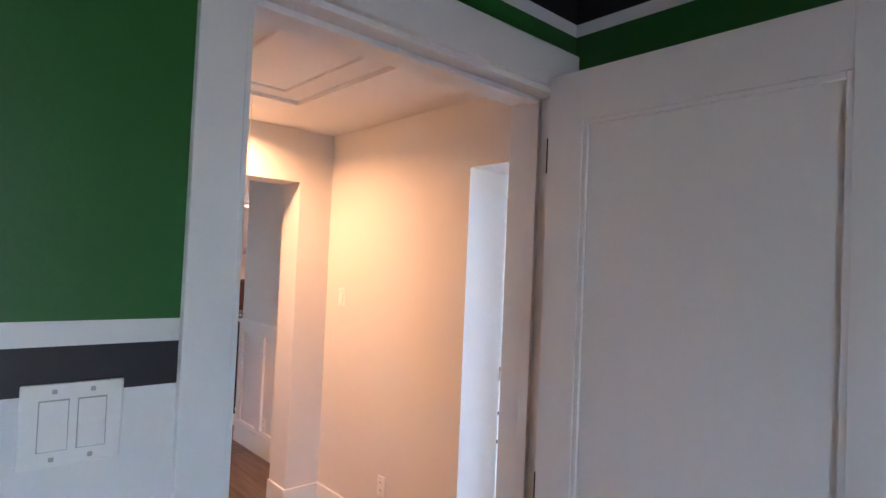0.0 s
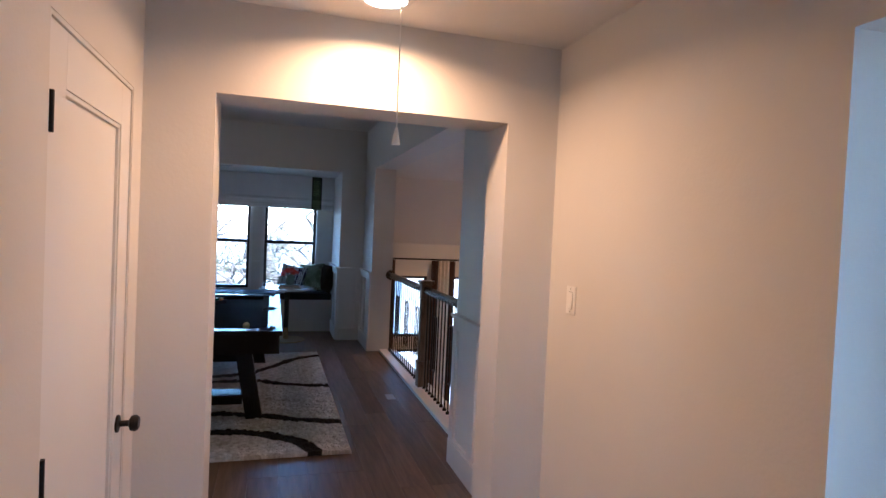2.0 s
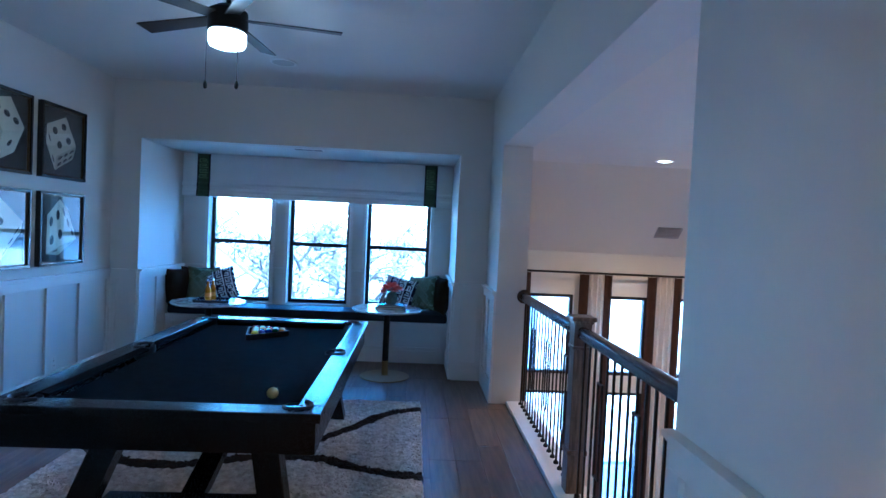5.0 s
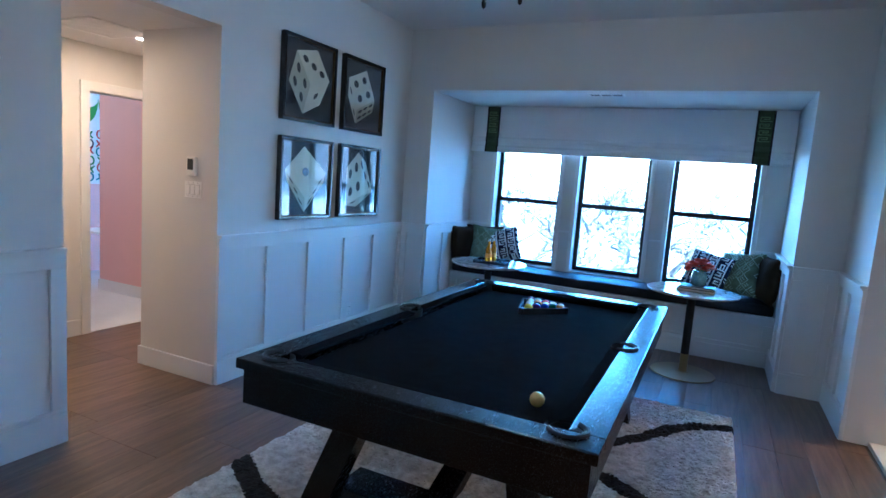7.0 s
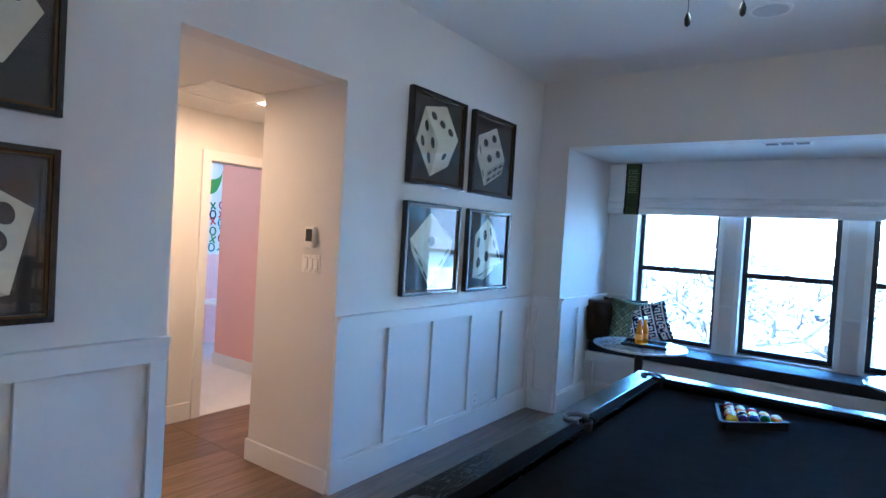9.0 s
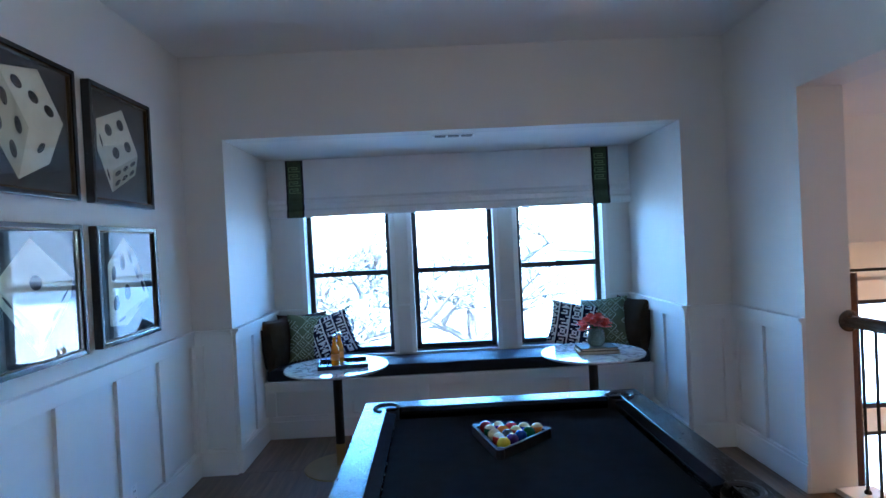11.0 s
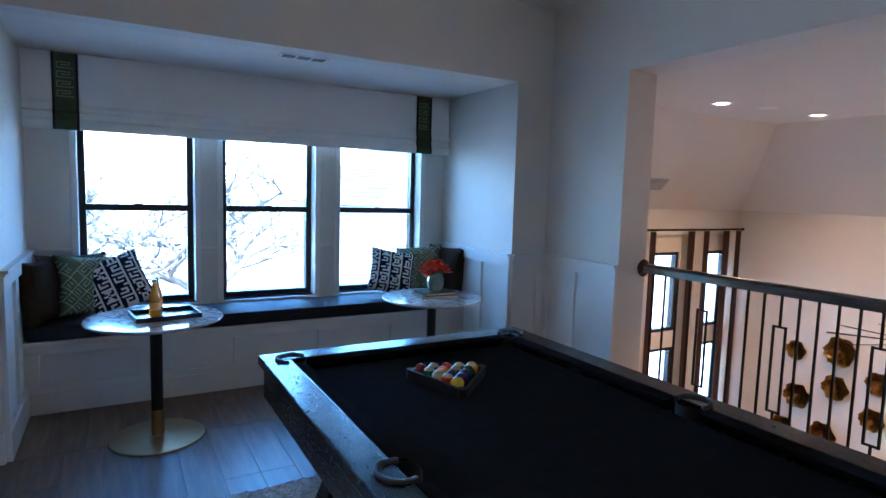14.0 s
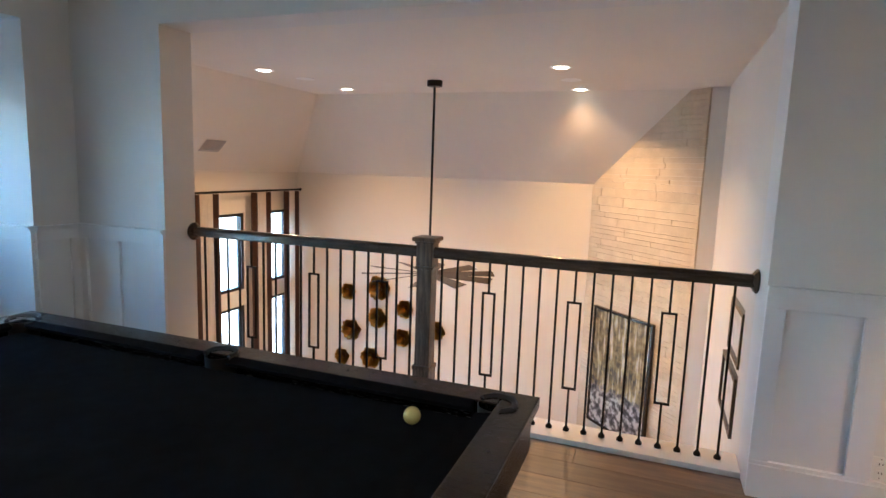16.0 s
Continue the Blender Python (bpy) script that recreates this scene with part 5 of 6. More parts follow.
leaf("door_1", "white one-panel door standing open", DX1 - 0.066, DY - 0.026, 0.76, DZ + 0.012, -90, 0.105, 0.04)
leaf("door_2", "white one-panel closet door, closed", HX0 - 0.006, 2.615, 0.715, 2.045, 90)
cl = thing("closet_jamb", HX0, 2.97, 0, "white closet door jamb", "door jamb", kind="structure")
part("jamb_piece", boxes((HX0 - 0.12, 2.595, 0, HX0 - 0.002, 2.611, 2.06), (HX0 - 0.12, 3.333, 0, HX0 - 0.002, 3.345, 2.06), (HX0 - 0.12, 2.611, 2.048, HX0 - 0.002, 3.333, 2.064)), TRIM, cl)

# switches, outlets, thermostat
def plate(name, label, cat, m, gangs=1, kind="rocker", w=None):
    """A wall plate in its own xz plane facing -y."""
    W = w or 0.07 + 0.046 * (gangs - 1)
    d = thing(name, 0, 0, 0, label, cat)
    part("cover_plate", boxes((-W / 2, -0.006, -0.057, W / 2, 0.0, 0.057), bevel=0.0025), PLASTIC, d)
    for g in range(gangs):
        cx = (g - (gangs - 1) / 2) * 0.046
        if kind == "rocker":
            part("surround", boxes((cx - 0.018, -0.0072, -0.035, cx + 0.018, -0.006, 0.035)), GREYM, d)
            part("rocker", prism([(-0.006, -0.033), (-0.0115, -0.033), (-0.0085, 0.0), (-0.0080, 0.033), (-0.006, 0.033)], "x", cx - 0.0165, cx + 0.0165), PLASTIC, d)
        else:
            for z in (-0.022, 0.022):
                part("socket", boxes((cx - 0.016, -0.0085, z - 0.014, cx + 0.016, -0.006, z + 0.014), bevel=0.003), PLASTIC, d)
                part("slot", boxes((cx - 0.008, -0.0095, z - 0.004, cx - 0.005, -0.0084, z + 0.006), (cx + 0.005, -0.0095, z - 0.004, cx + 0.008, -0.0084, z + 0.006)), DARKPL, d)
        for z in (-0.046, 0.046):
            part("screw", boxes((cx - 0.003, -0.0068, z - 0.003, cx + 0.003, -0.006, z + 0.003), bevel=0.001), GREYM, d)
    d.matrix_world = m
    return d


plate("light_switch", "white double rocker switch on the white lower wall", "light switch", pose(0.366, DY - 0.005, 1.363, 0, 0, 0), 2, w=0.124)
plate("light_switch", "white light switch on the cream hall wall", "light switch", pose(HX1, 3.274, 1.375, 0, 0, -90))
plate("wall_outlet", "white double socket low on the hall wall", "outlet", pose(HX1, 2.76, 0.33, 0, 0, -90), kind="socket")
plate("light_switch", "white triple switch under the thermostat", "light switch", pose(-1.93, 7.09, 1.355, 0, 0, 0), 3)
plate("wall_outlet", "white double socket in the wainscot", "outlet", pose(WX, 5.655, 0.265, 0, 0, 90), kind="socket")
plate("wall_outlet", "white double socket in the wainscot", "outlet", pose(WX, 8.70, 0.26, 0, 0, 90), kind="socket")
plate("wall_outlet", "white double socket beside the gallery opening", "outlet", pose(EX, 4.52, 0.25, 0, 0, -90), kind="socket")
th = thing("thermostat", -1.935, 7.09, 1.47, "white thermostat with a dark screen", "thermostat")
part("body", boxes((-1.975, 7.062, 1.45, -1.895, 7.09, 1.58), bevel=0.008), PLASTIC, th)
part("screen", boxes((-1.962, 7.0595, 1.49, -1.908, 7.062, 1.565), bevel=0.001), DARKPL, th, "dark screen")

# ---- hall things ----
hl = thing("hall_ceiling_light", 1.365, 3.19, LOW, "round glowing flush light on the hall ceiling", "ceiling light")
HLAMP = glow("hall_lamp_glow", (1.0, 0.86, 0.70), GLOW)
part("trim_ring", lathe([(0.075, -0.022), (0.10, -0.016), (0.106, -0.004), (0.106, 0)], 1.365, 3.19, LOW, 32), RING, hl, smooth=True)
part("lens", lathe([(0, -0.030), (0.05, -0.027), (0.077, -0.02)], 1.365, 3.19, LOW, 32), HLAMP, hl, smooth=True)
lamp("hall_beam", 1.365, 3.19, LOW - 0.032, HALL_W, 0.07, 160)
x0, y0, x1, y1 = HATCH
hatch = thing("attic_hatch", (x0 + x1) / 2, (y0 + y1) / 2, LOW, "white panelled attic hatch in the hall ceiling", "attic hatch")
part("hatch_board", boxes((x0 + 0.006, y0 + 0.006, LOW + 0.012, x1 - 0.006, y1 - 0.006, LOW + 0.03)), CEIL, hatch)
part("hatch_moulding", boxes((x0 + 0.10, y0 + 0.10, LOW - 0.002, x1 - 0.10, y0 + 0.15, LOW + 0.012), (x0 + 0.10, y1 - 0.15, LOW - 0.002, x1 - 0.10, y1 - 0.10, LOW + 0.012), (x0 + 0.10, y0 + 0.15, LOW - 0.002, x0 + 0.15, y1 - 0.15, LOW + 0.012), (x1 - 0.15, y0 + 0.15, LOW - 0.002, x1 - 0.10, y1 - 0.15, LOW + 0.012), bevel=0.003), CEIL, hatch)
part("hatch_edge", boxes((x0 - 0.05, y0 - 0.05, LOW - 0.008, x0, y1 + 0.05, LOW), (x1, y0 - 0.05, LOW - 0.008, x1 + 0.05, y1 + 0.05, LOW), (x0, y0 - 0.05, LOW - 0.008, x1, y0, LOW), (x0, y1, LOW - 0.008, x1, y1 + 0.05, LOW), bevel=0.002), CEIL, hatch)
part("pull_cord", tube([(1.355, 2.86, LOW + 0.01), (1.355, 2.86, 1.92)], 0.0022, 6), PLASTIC, hatch, "white pull cord")
part("pull_bell", lathe([(0.004, 0.05), (0.008, 0.03), (0.013, 0.0), (0, 0.0)], 1.355, 2.86, 1.875, 14), PLASTIC, hatch, smooth=True)
camd = thing("security_camera", 0.73, 3.05, LOW, "small white and black camera on the hall ceiling", "camera")
part("mount", lathe([(0, -0.015), (0.04, -0.015), (0.045, 0)], 0.73, 3.05, LOW, 20), PLASTIC, camd, smooth=True)
part("arm", tube([(0.73, 3.05, LOW - 0.01), (0.73, 3.02, LOW - 0.05), (0.74, 2.99, LOW - 0.07)], 0.012, 8), PLASTIC, camd, smooth=True)
bm = lathe([(0, -0.04), (0.03, -0.04), (0.036, -0.02), (0.034, 0.03), (0.02, 0.05), (0, 0.052)], 0, 0, 0, 24)
bm.transform(Matrix.Translation((0.75, 2.97, LOW - 0.075)) @ Matrix.Rotation(radians(-70), 4, "X") @ Matrix.Rotation(radians(15), 4, "Y"))
part("lens_body", bm, DARKPL, camd, "black lens", smooth=True)
# glazed picture in the hall
# print colours mixed with the dark and beige tones the glass reflects
ABST = mat("print_with_reflection", (0.03, 0.04, 0.042), 0.6, vary=0.4, size=1.6, second=(0.30, 0.27, 0.24))
hp = thing("glazed_picture", HX0, 1.85, 0.55, "large black-framed abstract print behind glass, reflected tones in its colours", "picture")
ya, yb, za, zb = 1.22, 2.29, 0.45, 2.13
part("frame", boxes((HX0, ya, za, HX0 + 0.03, ya + 0.025, zb), (HX0, yb - 0.025, za, HX0 + 0.03, yb, zb), (HX0, ya + 0.025, za, HX0 + 0.03, yb - 0.025, za + 0.025), (HX0, ya + 0.025, zb - 0.025, HX0 + 0.03, yb - 0.025, zb), bevel=0.003), FRAME, hp)
part("print", boxes((HX0, ya + 0.025, za + 0.025, HX0 + 0.008, yb - 0.025, zb - 0.025)), ABST, hp)
g = part("glass", boxes((HX0 + 0.018, ya + 0.025, za + 0.025, HX0 + 0.021, yb - 0.025, zb - 0.025)), GLAZE, hp)
g.visible_shadow = False
# stair landing railing
OAKL = mat("mid_oak_rail", (0.27, 0.15, 0.075), 0.4, vary=0.35, size=10, stretch=(0.7, 6, 6), second=(0.42, 0.27, 0.15), bump=0.15, bump_size=50)
srail = thing("stair_railing", 3.3, 2.45, 0, "oak handrail on black geometric iron balusters", "railing")
part("handrail", prism([(2.45 + a * 0.9, 0.965 + b * 1.1) for a, b in prof], "x", 2.46, 4.9), OAKL, srail, smooth=True)
for k in range(14):
    x = 2.55 + 0.17 * k
    part("baluster", boxes((x - 0.008, 2.442, 0.0, x + 0.008, 2.458, 0.94)), BLACKIRON, srail)
    if k == 2:    # a cell with a flower cut from iron plate
        part("cell_bar", boxes((x + 0.008, 2.443, 0.915, x + 0.162, 2.457, 0.927), (x + 0.008, 2.443, 0.565, x + 0.162, 2.457, 0.577)), BLACKIRON, srail)
        part("flower_stem", merge(boxes((x + 0.079, 2.444, 0.30, x + 0.091, 2.456, 0.94)), lathe([(0, 0), (0.018, 0.01), (0.034, 0.06), (0.036, 0.12), (0.045, 0.165), (0.02, 0.17), (0, 0.165)], x + 0.08, 2.45, 0.60, 12)), BLACKIRON, srail)
        for a, ln, zc in ((18, 0.085, 0.70), (-12, 0.09, 0.69), (-52, 0.11, 0.67), (-128, 0.11, 0.67), (160, 0.07, 0.74), (118, 0.10, 0.82), (205, 0.08, 0.69), (-75, 0.09, 0.67)):
            ca, sa = math.cos(radians(a)), math.sin(radians(a))
            outline = [(0, -0.004), (0.35, -0.015), (0.75, -0.016), (1.0, 0.0), (0.75, 0.014), (0.35, 0.010), (0, 0.004)]
            part("petal", prism([(x + 0.08 + ca * u * ln - sa * w, zc + sa * u * ln + ca * w) for u, w in outline], "y", 2.444, 2.456), BLACKIRON, srail)
        continue
    part("square_scroll", boxes((x + 0.01, 2.443, 0.55, x + 0.16, 2.457, 0.565), (x + 0.05, 2.443, 0.72, x + 0.12, 2.457, 0.735), (x + 0.05, 2.443, 0.57, x + 0.064, 2.457, 0.72), (x + 0.106, 2.443, 0.35, x + 0.12, 2.457, 0.72)), BLACKIRON, srail)
structure("floor_landing", boxes((HX1 + 0.05, HD, -0.3, 6.0, 2.56, 0.002)), PLANK, "oak stair landing floor", "floor")

# ---- game room ceiling ----
FCX, FCY = 0.31, 6.98
fan = thing("ceiling_fan", FCX, FCY, TOP, "dark five-bladed ceiling fan with a lit drum light", "ceiling fan")
part("canopy", lathe([(0, -0.05), (0.06, -0.05), (0.075, 0)], FCX, FCY, TOP, 24), BLACKIRON, fan, smooth=True)
part("stem", tube([(FCX, FCY, TOP - 0.05), (FCX, FCY, 2.90)], 0.014, 10), BLACKIRON, fan, smooth=True)
part("motor", lathe([(0, 2.91), (0.07, 2.90), (0.115, 2.87), (0.118, 2.75), (0.112, 2.745), (0, 2.745)], FCX, FCY, 0, 32), BLACKIRON, fan, smooth=True)
FLAMP = glow("fan_lamp_glow", (1.0, 0.93, 0.82), 0.5)
part("light_drum", lathe([(0.108, 2.745), (0.11, 2.69), (0.10, 2.665), (0.06, 2.652), (0, 2.65)], FCX, FCY, 0, 32), FLAMP, fan, "lit white glass drum", smooth=True)
for k in range(5):
    bm = boxes((0.10, -0.055, -0.004, 0.68, 0.06, 0.004), bevel=0.003)
    for v in bm.verts:
        v.co.y *= 0.75 + 0.45 * v.co.x
    bm.transform(Matrix.Translation((FCX, FCY, 2.83)) @ Matrix.Rotation(radians(12 + 72 * k), 4, "Z") @ Matrix.Rotation(radians(11), 4, "X"))
    part("blade", bm, BLADE, fan)
for px, py, zz in ((0.385, 6.94, 2.45), (0.205, 6.93, 2.44)):
    part("pull_chain", tube([(px, py, 2.74), (px, py, zz)], 0.002, 6), BLACKIRON, fan)
    part("pull_fob", lathe([(0, 0.0), (0.010, 0.01), (0.012, 0.03), (0.006, 0.05), (0, 0.052)], px, py, zz - 0.05, 12), BLACKIRON, fan, smooth=True)
fl = bpy.data.lights.new("fan_bulb", "POINT")
fl.energy, fl.color, fl.shadow_soft_size = FAN_W, (1.0, 0.86, 0.68), 0.10
new("fan_bulb", fl).location = (FCX, FCY, 2.56)
gsp = thing("ceiling_speaker", 0.255, 8.65, TOP, "round white in-ceiling speaker grille", "speaker", "ceiling speakers")
part("rim", lathe([(0.098, -0.007), (0.108, -0.010), (0.118, -0.006), (0.12, 0.0)], 0.255, 8.65, TOP, 36), RING, gsp, smooth=True)
part("grille", lathe([(0, -0.008), (0.06, -0.0075), (0.1, -0.006)], 0.255, 8.65, TOP, 36), mat("speaker_mesh", (0.56, 0.55, 0.54), 0.7, vary=0.05, size=30, bump=0.6, bump_size=500), gsp, smooth=True)
nv = thing("niche_vent", 0.285, 9.83, LOW, "white three-part air vent in the niche ceiling", "vent")
part("frame", boxes((0.12, 9.77, LOW - 0.006, 0.45, 9.90, LOW), bevel=0.002), RING, nv)
for k in range(3):
    # dark plate on the frame's face gives the opening its shade
    part("opening", boxes((0.14 + 0.103 * k, 9.795, LOW - 0.008, 0.225 + 0.103 * k, 9.875, LOW - 0.005)), DARKPL, nv, "dark plate for the shade in a louvre opening")
    part("louvre", boxes((0.14 + 0.103 * k, 9.833, LOW - 0.010, 0.225 + 0.103 * k, 9.837, LOW - 0.008)), GREYM, nv)
fv = thing("floor_vent", 2.17, 6.66, 0, "small dark metal floor register", "vent")
part("grille", boxes((2.13, 6.58, 0.0, 2.21, 6.74, 0.005), bevel=0.002), GREYM, fv)

# ---- passage and pink room ----
pv = thing("return_vent", -2.73, 6.97, LOW, "large white return air grille in the passage ceiling", "vent")
part("frame", boxes((-2.99, 6.73, LOW - 0.012, -2.48, 6.76, LOW), (-2.99, 7.18, LOW - 0.012, -2.48, 7.21, LOW), (-2.99, 6.76, LOW - 0.012, -2.96, 7.18, LOW), (-2.51, 6.76, LOW - 0.012, -2.48, 7.18, LOW), bevel=0.002), RING, pv)
for k in range(14):
    part("slat", boxes((-2.96, 6.77 + 0.03 * k, LOW - 0.010, -2.51, 6.785 + 0.03 * k, LOW - 0.003)), RING, pv)
downlight(-2.72, 7.28, LOW, 0.06, "small warm recessed light in the passage", "passage downlights", PASS_W, 178)
# this second light is added, out of view from the game room
downlight(-2.75, 6.35, LOW, 0.06, "small warm recessed light in the passage", "passage downlights", PASS_W, 178)
for nm, a, b in (("door_casing_passage", 6.2, 6.97), ("door_casing_pink", 7.335, 8.1)):
    c = thing(nm, -3.45, (a + b) / 2, 0, "white door casing in the passage", "door casing", kind="structure")
    part("side_casing", boxes((-3.45, b, 0, -3.43, b + 0.075, 2.06), bevel=0.003), TRIM, c)
    part("side_casing", boxes((-3.45, a - 0.075, 0, -3.43, a, 2.06), bevel=0.003), TRIM, c)
    part("head_casing", boxes((-3.45, a - 0.075, 2.06, -3.43, b + 0.075, 2.14), bevel=0.003), TRIM, c)
leaf("door_3", "white door opened into a side room", -3.60, 6.965, 0.75, 2.04, 180)
pb = thing("baseboard_pink", -4.2, 8.42, 0, "white skirting board along the pink wall", "baseboard", kind="structure")
part("board", boxes((-4.955, 8.404, 0, -3.62, 8.42, 0.13), (-4.956, 8.42, 0, -4.94, 8.54, 0.13), bevel=0.003), TRIM, pb)
WHITEC = mat("white_canvas", (0.78, 0.77, 0.75), 0.7, vary=0.03)
cvs = thing("letter_painting", -5.99, 9.3, 1.3, "white canvas with a green arc and coloured loops", "painting")
part("canvas", boxes((-6.0, 8.75, 1.15, -5.965, 9.75, 2.45), bevel=0.003), WHITEC, cvs)
ARC = mat("leaf_green_paint", (0.10, 0.30, 0.03), 0.6, vary=0.1)
for k in range(3):
    cy = 8.75 + 0.335 * k + 0.165
    arcs = [(cy + 0.165 * math.cos(a), 2.22 - 0.30 * math.sin(a)) for a in np.linspace(0, math.pi, 16)]
    arcs += [(cy + 0.165 * math.cos(a), 2.23 - 0.12 * math.sin(a)) for a in np.linspace(math.pi, 0, 16)]
    part("green_scallop", prism(arcs, "x", -5.965, -5.961), ARC, cvs, "green painted scallop")
cols = [mat("stroke_" + n, c, 0.6) for n, c in (("red", (0.5, 0.03, 0.02)), ("orange", (0.7, 0.25, 0.03)), ("black", (0.01, 0.01, 0.01)), ("teal", (0.02, 0.2, 0.22)), ("green", (0.05, 0.22, 0.04)), ("yellow", (0.7, 0.5, 0.06)))]
rgl = random.Random(3)
for r in range(6):
    for c in range(7):
        y, z = 8.84 + 0.135 * c + rgl.uniform(-0.02, 0.02), 1.24 + 0.108 * r + rgl.uniform(-0.015, 0.015)
        ca = rgl.uniform(-0.4, 0.4)
        if y > 9.68:
            continue
        if (r + c) % 2:
            pts = [(-5.962, y + 0.04 * math.cos(a), z + 0.05 * math.sin(a)) for a in np.linspace(0, 2 * math.pi, 15)]
            part("loop", tube(pts, 0.010, 5), rgl.choice(cols), cvs)
        else:
            part("cross", merge(*[tube([(-5.962, y - 0.055 * math.sin(w), z - 0.055 * math.cos(w)), (-5.962, y + 0.055 * math.sin(w), z + 0.055 * math.cos(w))], 0.010, 5) for w in (ca + 0.65, ca - 0.65)]), rgl.choice(cols), cvs)
BIRCH = mat("pale_birch", (0.5, 0.36, 0.22), 0.5, vary=0.15, size=8)
kt = thing("small_table", -5.3, 8.9, 0, "low white-topped birch side table", "table")
part("tabletop", boxes((-5.62, 8.55, 0.60, -4.98, 9.25, 0.63), bevel=0.01), WHITEC, kt)
for x, y in ((-5.55, 8.62), (-5.05, 8.62), (-5.55, 9.18), (-5.05, 9.18)):
    part("leg", tube([(x, y, 0.004), (x, y, 0.52), (x - 0.03 * (1 if x > -5.3 else -1), y, 0.60)], 0.02, 8), BIRCH, kt, smooth=True)
stl = thing("low_stool", -4.95, 8.72, 0, "small bent birch stool", "stool")
part("seat", lathe([(0, 0.36), (0.15, 0.36), (0.155, 0.375), (0.15, 0.39), (0, 0.39)], -4.85, 8.62, 0, 24), WHITEC, stl, smooth=True)
for a in (0.5, 2.1, 3.6, 5.2):
    part("leg", tube([(-4.85 + 0.15 * math.cos(a), 8.62 + 0.15 * math.sin(a), 0.004), (-4.85 + 0.12 * math.cos(a), 8.62 + 0.12 * math.sin(a), 0.36)], 0.016, 8), BIRCH, stl, smooth=True)
# unseen lamp and glowing shade, added to brighten the pink room
pl2 = bpy.data.lights.new("bedroom_fill", "POINT")
pl2.energy, pl2.color, pl2.shadow_soft_size = PINK_W, (1.0, 0.86, 0.74), 0.12
new("bedroom_fill", pl2).location = (-4.9, 7.2, 2.35)
bl = thing("bedroom_ceiling_light", -4.9, 7.2, 2.6, "unseen round glowing shade, added to brighten the pink room", "ceiling light")
part("shade", lathe([(0, -0.09), (0.1, -0.08), (0.15, -0.04), (0.16, 0)], -4.9, 7.2, 2.6, 24), glow("bedroom_fill_glow", (1, 0.88, 0.76), 0.3), bl, smooth=True)

# ---- things on the round tables ----
t1x, t1y = TABLES[0]
TRAYM = mat("black_lacquer_tray", (0.015, 0.016, 0.02), 0.25, coat=0.4)
tr = thing("serving_tray", t1x + 0.05, t1y + 0.0, 0.75, "black square tray on the marble table", "tray")
R = Matrix.Translation((t1x + 0.05, t1y, 0.75)) @ Matrix.Rotation(radians(8), 4, "Z")
bm = boxes((-0.18, -0.14, 0.0, 0.18, 0.14, 0.008), bevel=0.002)
bm.transform(R)
part("tray_floor", bm, TRAYM, tr)
bm = boxes((-0.18, -0.14, 0.008, -0.168, 0.14, 0.03), (0.168, -0.14, 0.008, 0.18, 0.14, 0.03), (-0.168, -0.14, 0.008, 0.168, -0.128, 0.03), (-0.168, 0.128, 0.008, 0.168, 0.14, 0.03), bevel=0.002)
bm.transform(R)
part("tray_rim", bm, TRAYM, tr)
JUICE = mat("orange_soda", (1.0, 0.40, 0.012), 0.10, vary=0.03, coat=0.3)
JUICE.node_tree.nodes["Principled BSDF"].inputs["Transmission Weight"].default_value = 0.55
LBL = mat("orange_label", (0.9, 0.42, 0.04), 0.5)
for bx, by in ((t1x - 0.005, t1y - 0.015), (t1x + 0.014, t1y + 0.08)):
    b = thing("soda_bottle", bx, by, 0.758, "clear bottle of orange soda on the tray", "bottle", "orange soda bottles")
    part("bottle", lathe([(0, 0), (0.028, 0), (0.031, 0.006), (0.031, 0.10), (0.028, 0.125), (0.015, 0.165), (0.0125, 0.185), (0.0125, 0.21)], bx, by, 0.758, 24), JUICE, b, smooth=True)
    part("label", lathe([(0.0316, 0.04), (0.0316, 0.085)], bx, by, 0.758, 24), LBL, b, "pale orange label", smooth=True)
    part("cap", lathe([(0.0135, 0.205), (0.0145, 0.208), (0.014, 0.222), (0, 0.224)], bx, by, 0.758, 18), CHROME, b, smooth=True)
    part("coaster", lathe([(0, 0), (0.045, 0), (0.045, 0.004), (0.033, 0.0045), (0.033, -0.0005)], bx, by, 0.758, 24), CHROME, b)
t2x, t2y = TABLES[1]
R2 = Matrix.Translation((t2x + 0.03, t2y + 0.0, 0.75)) @ Matrix.Rotation(radians(-6), 4, "Z")
COVER1, COVER2, PAGES = mat("olive_book_cloth", (0.035, 0.036, 0.018), 0.6), mat("tan_book_cloth", (0.17, 0.13, 0.055), 0.6), mat("book_pages", (0.7, 0.65, 0.52), 0.9, stretch=(1, 1, 40))
for z0, (w, d, hgt), cm_, rr in ((0.0, (0.30, 0.22, 0.022), COVER2, 0), (0.022, (0.27, 0.2, 0.02), COVER1, 5)):
    bk = thing("book", t2x + 0.03, t2y, 0.75 + z0, "hardback book lying on the marble table", "book", "books on the table")
    m2 = R2 @ Matrix.Rotation(radians(rr), 4, "Z") @ Matrix.Translation((0, 0, z0))
    bm = boxes((-w / 2, -d / 2, 0.0, w / 2, d / 2, 0.003), (-w / 2, -d / 2, hgt - 0.003, w / 2, d / 2, hgt), (-w / 2, -d / 2, 0.003, -w / 2 + 0.004, d / 2, hgt - 0.003))
    bm.transform(m2)
    part("cover", bm, cm_, bk)
    bm = boxes((-w / 2 + 0.004, -d / 2 + 0.005, 0.003, w / 2 - 0.005, d / 2 - 0.005, hgt - 0.003))
    bm.transform(m2)
    part("pages", bm, PAGES, bk)
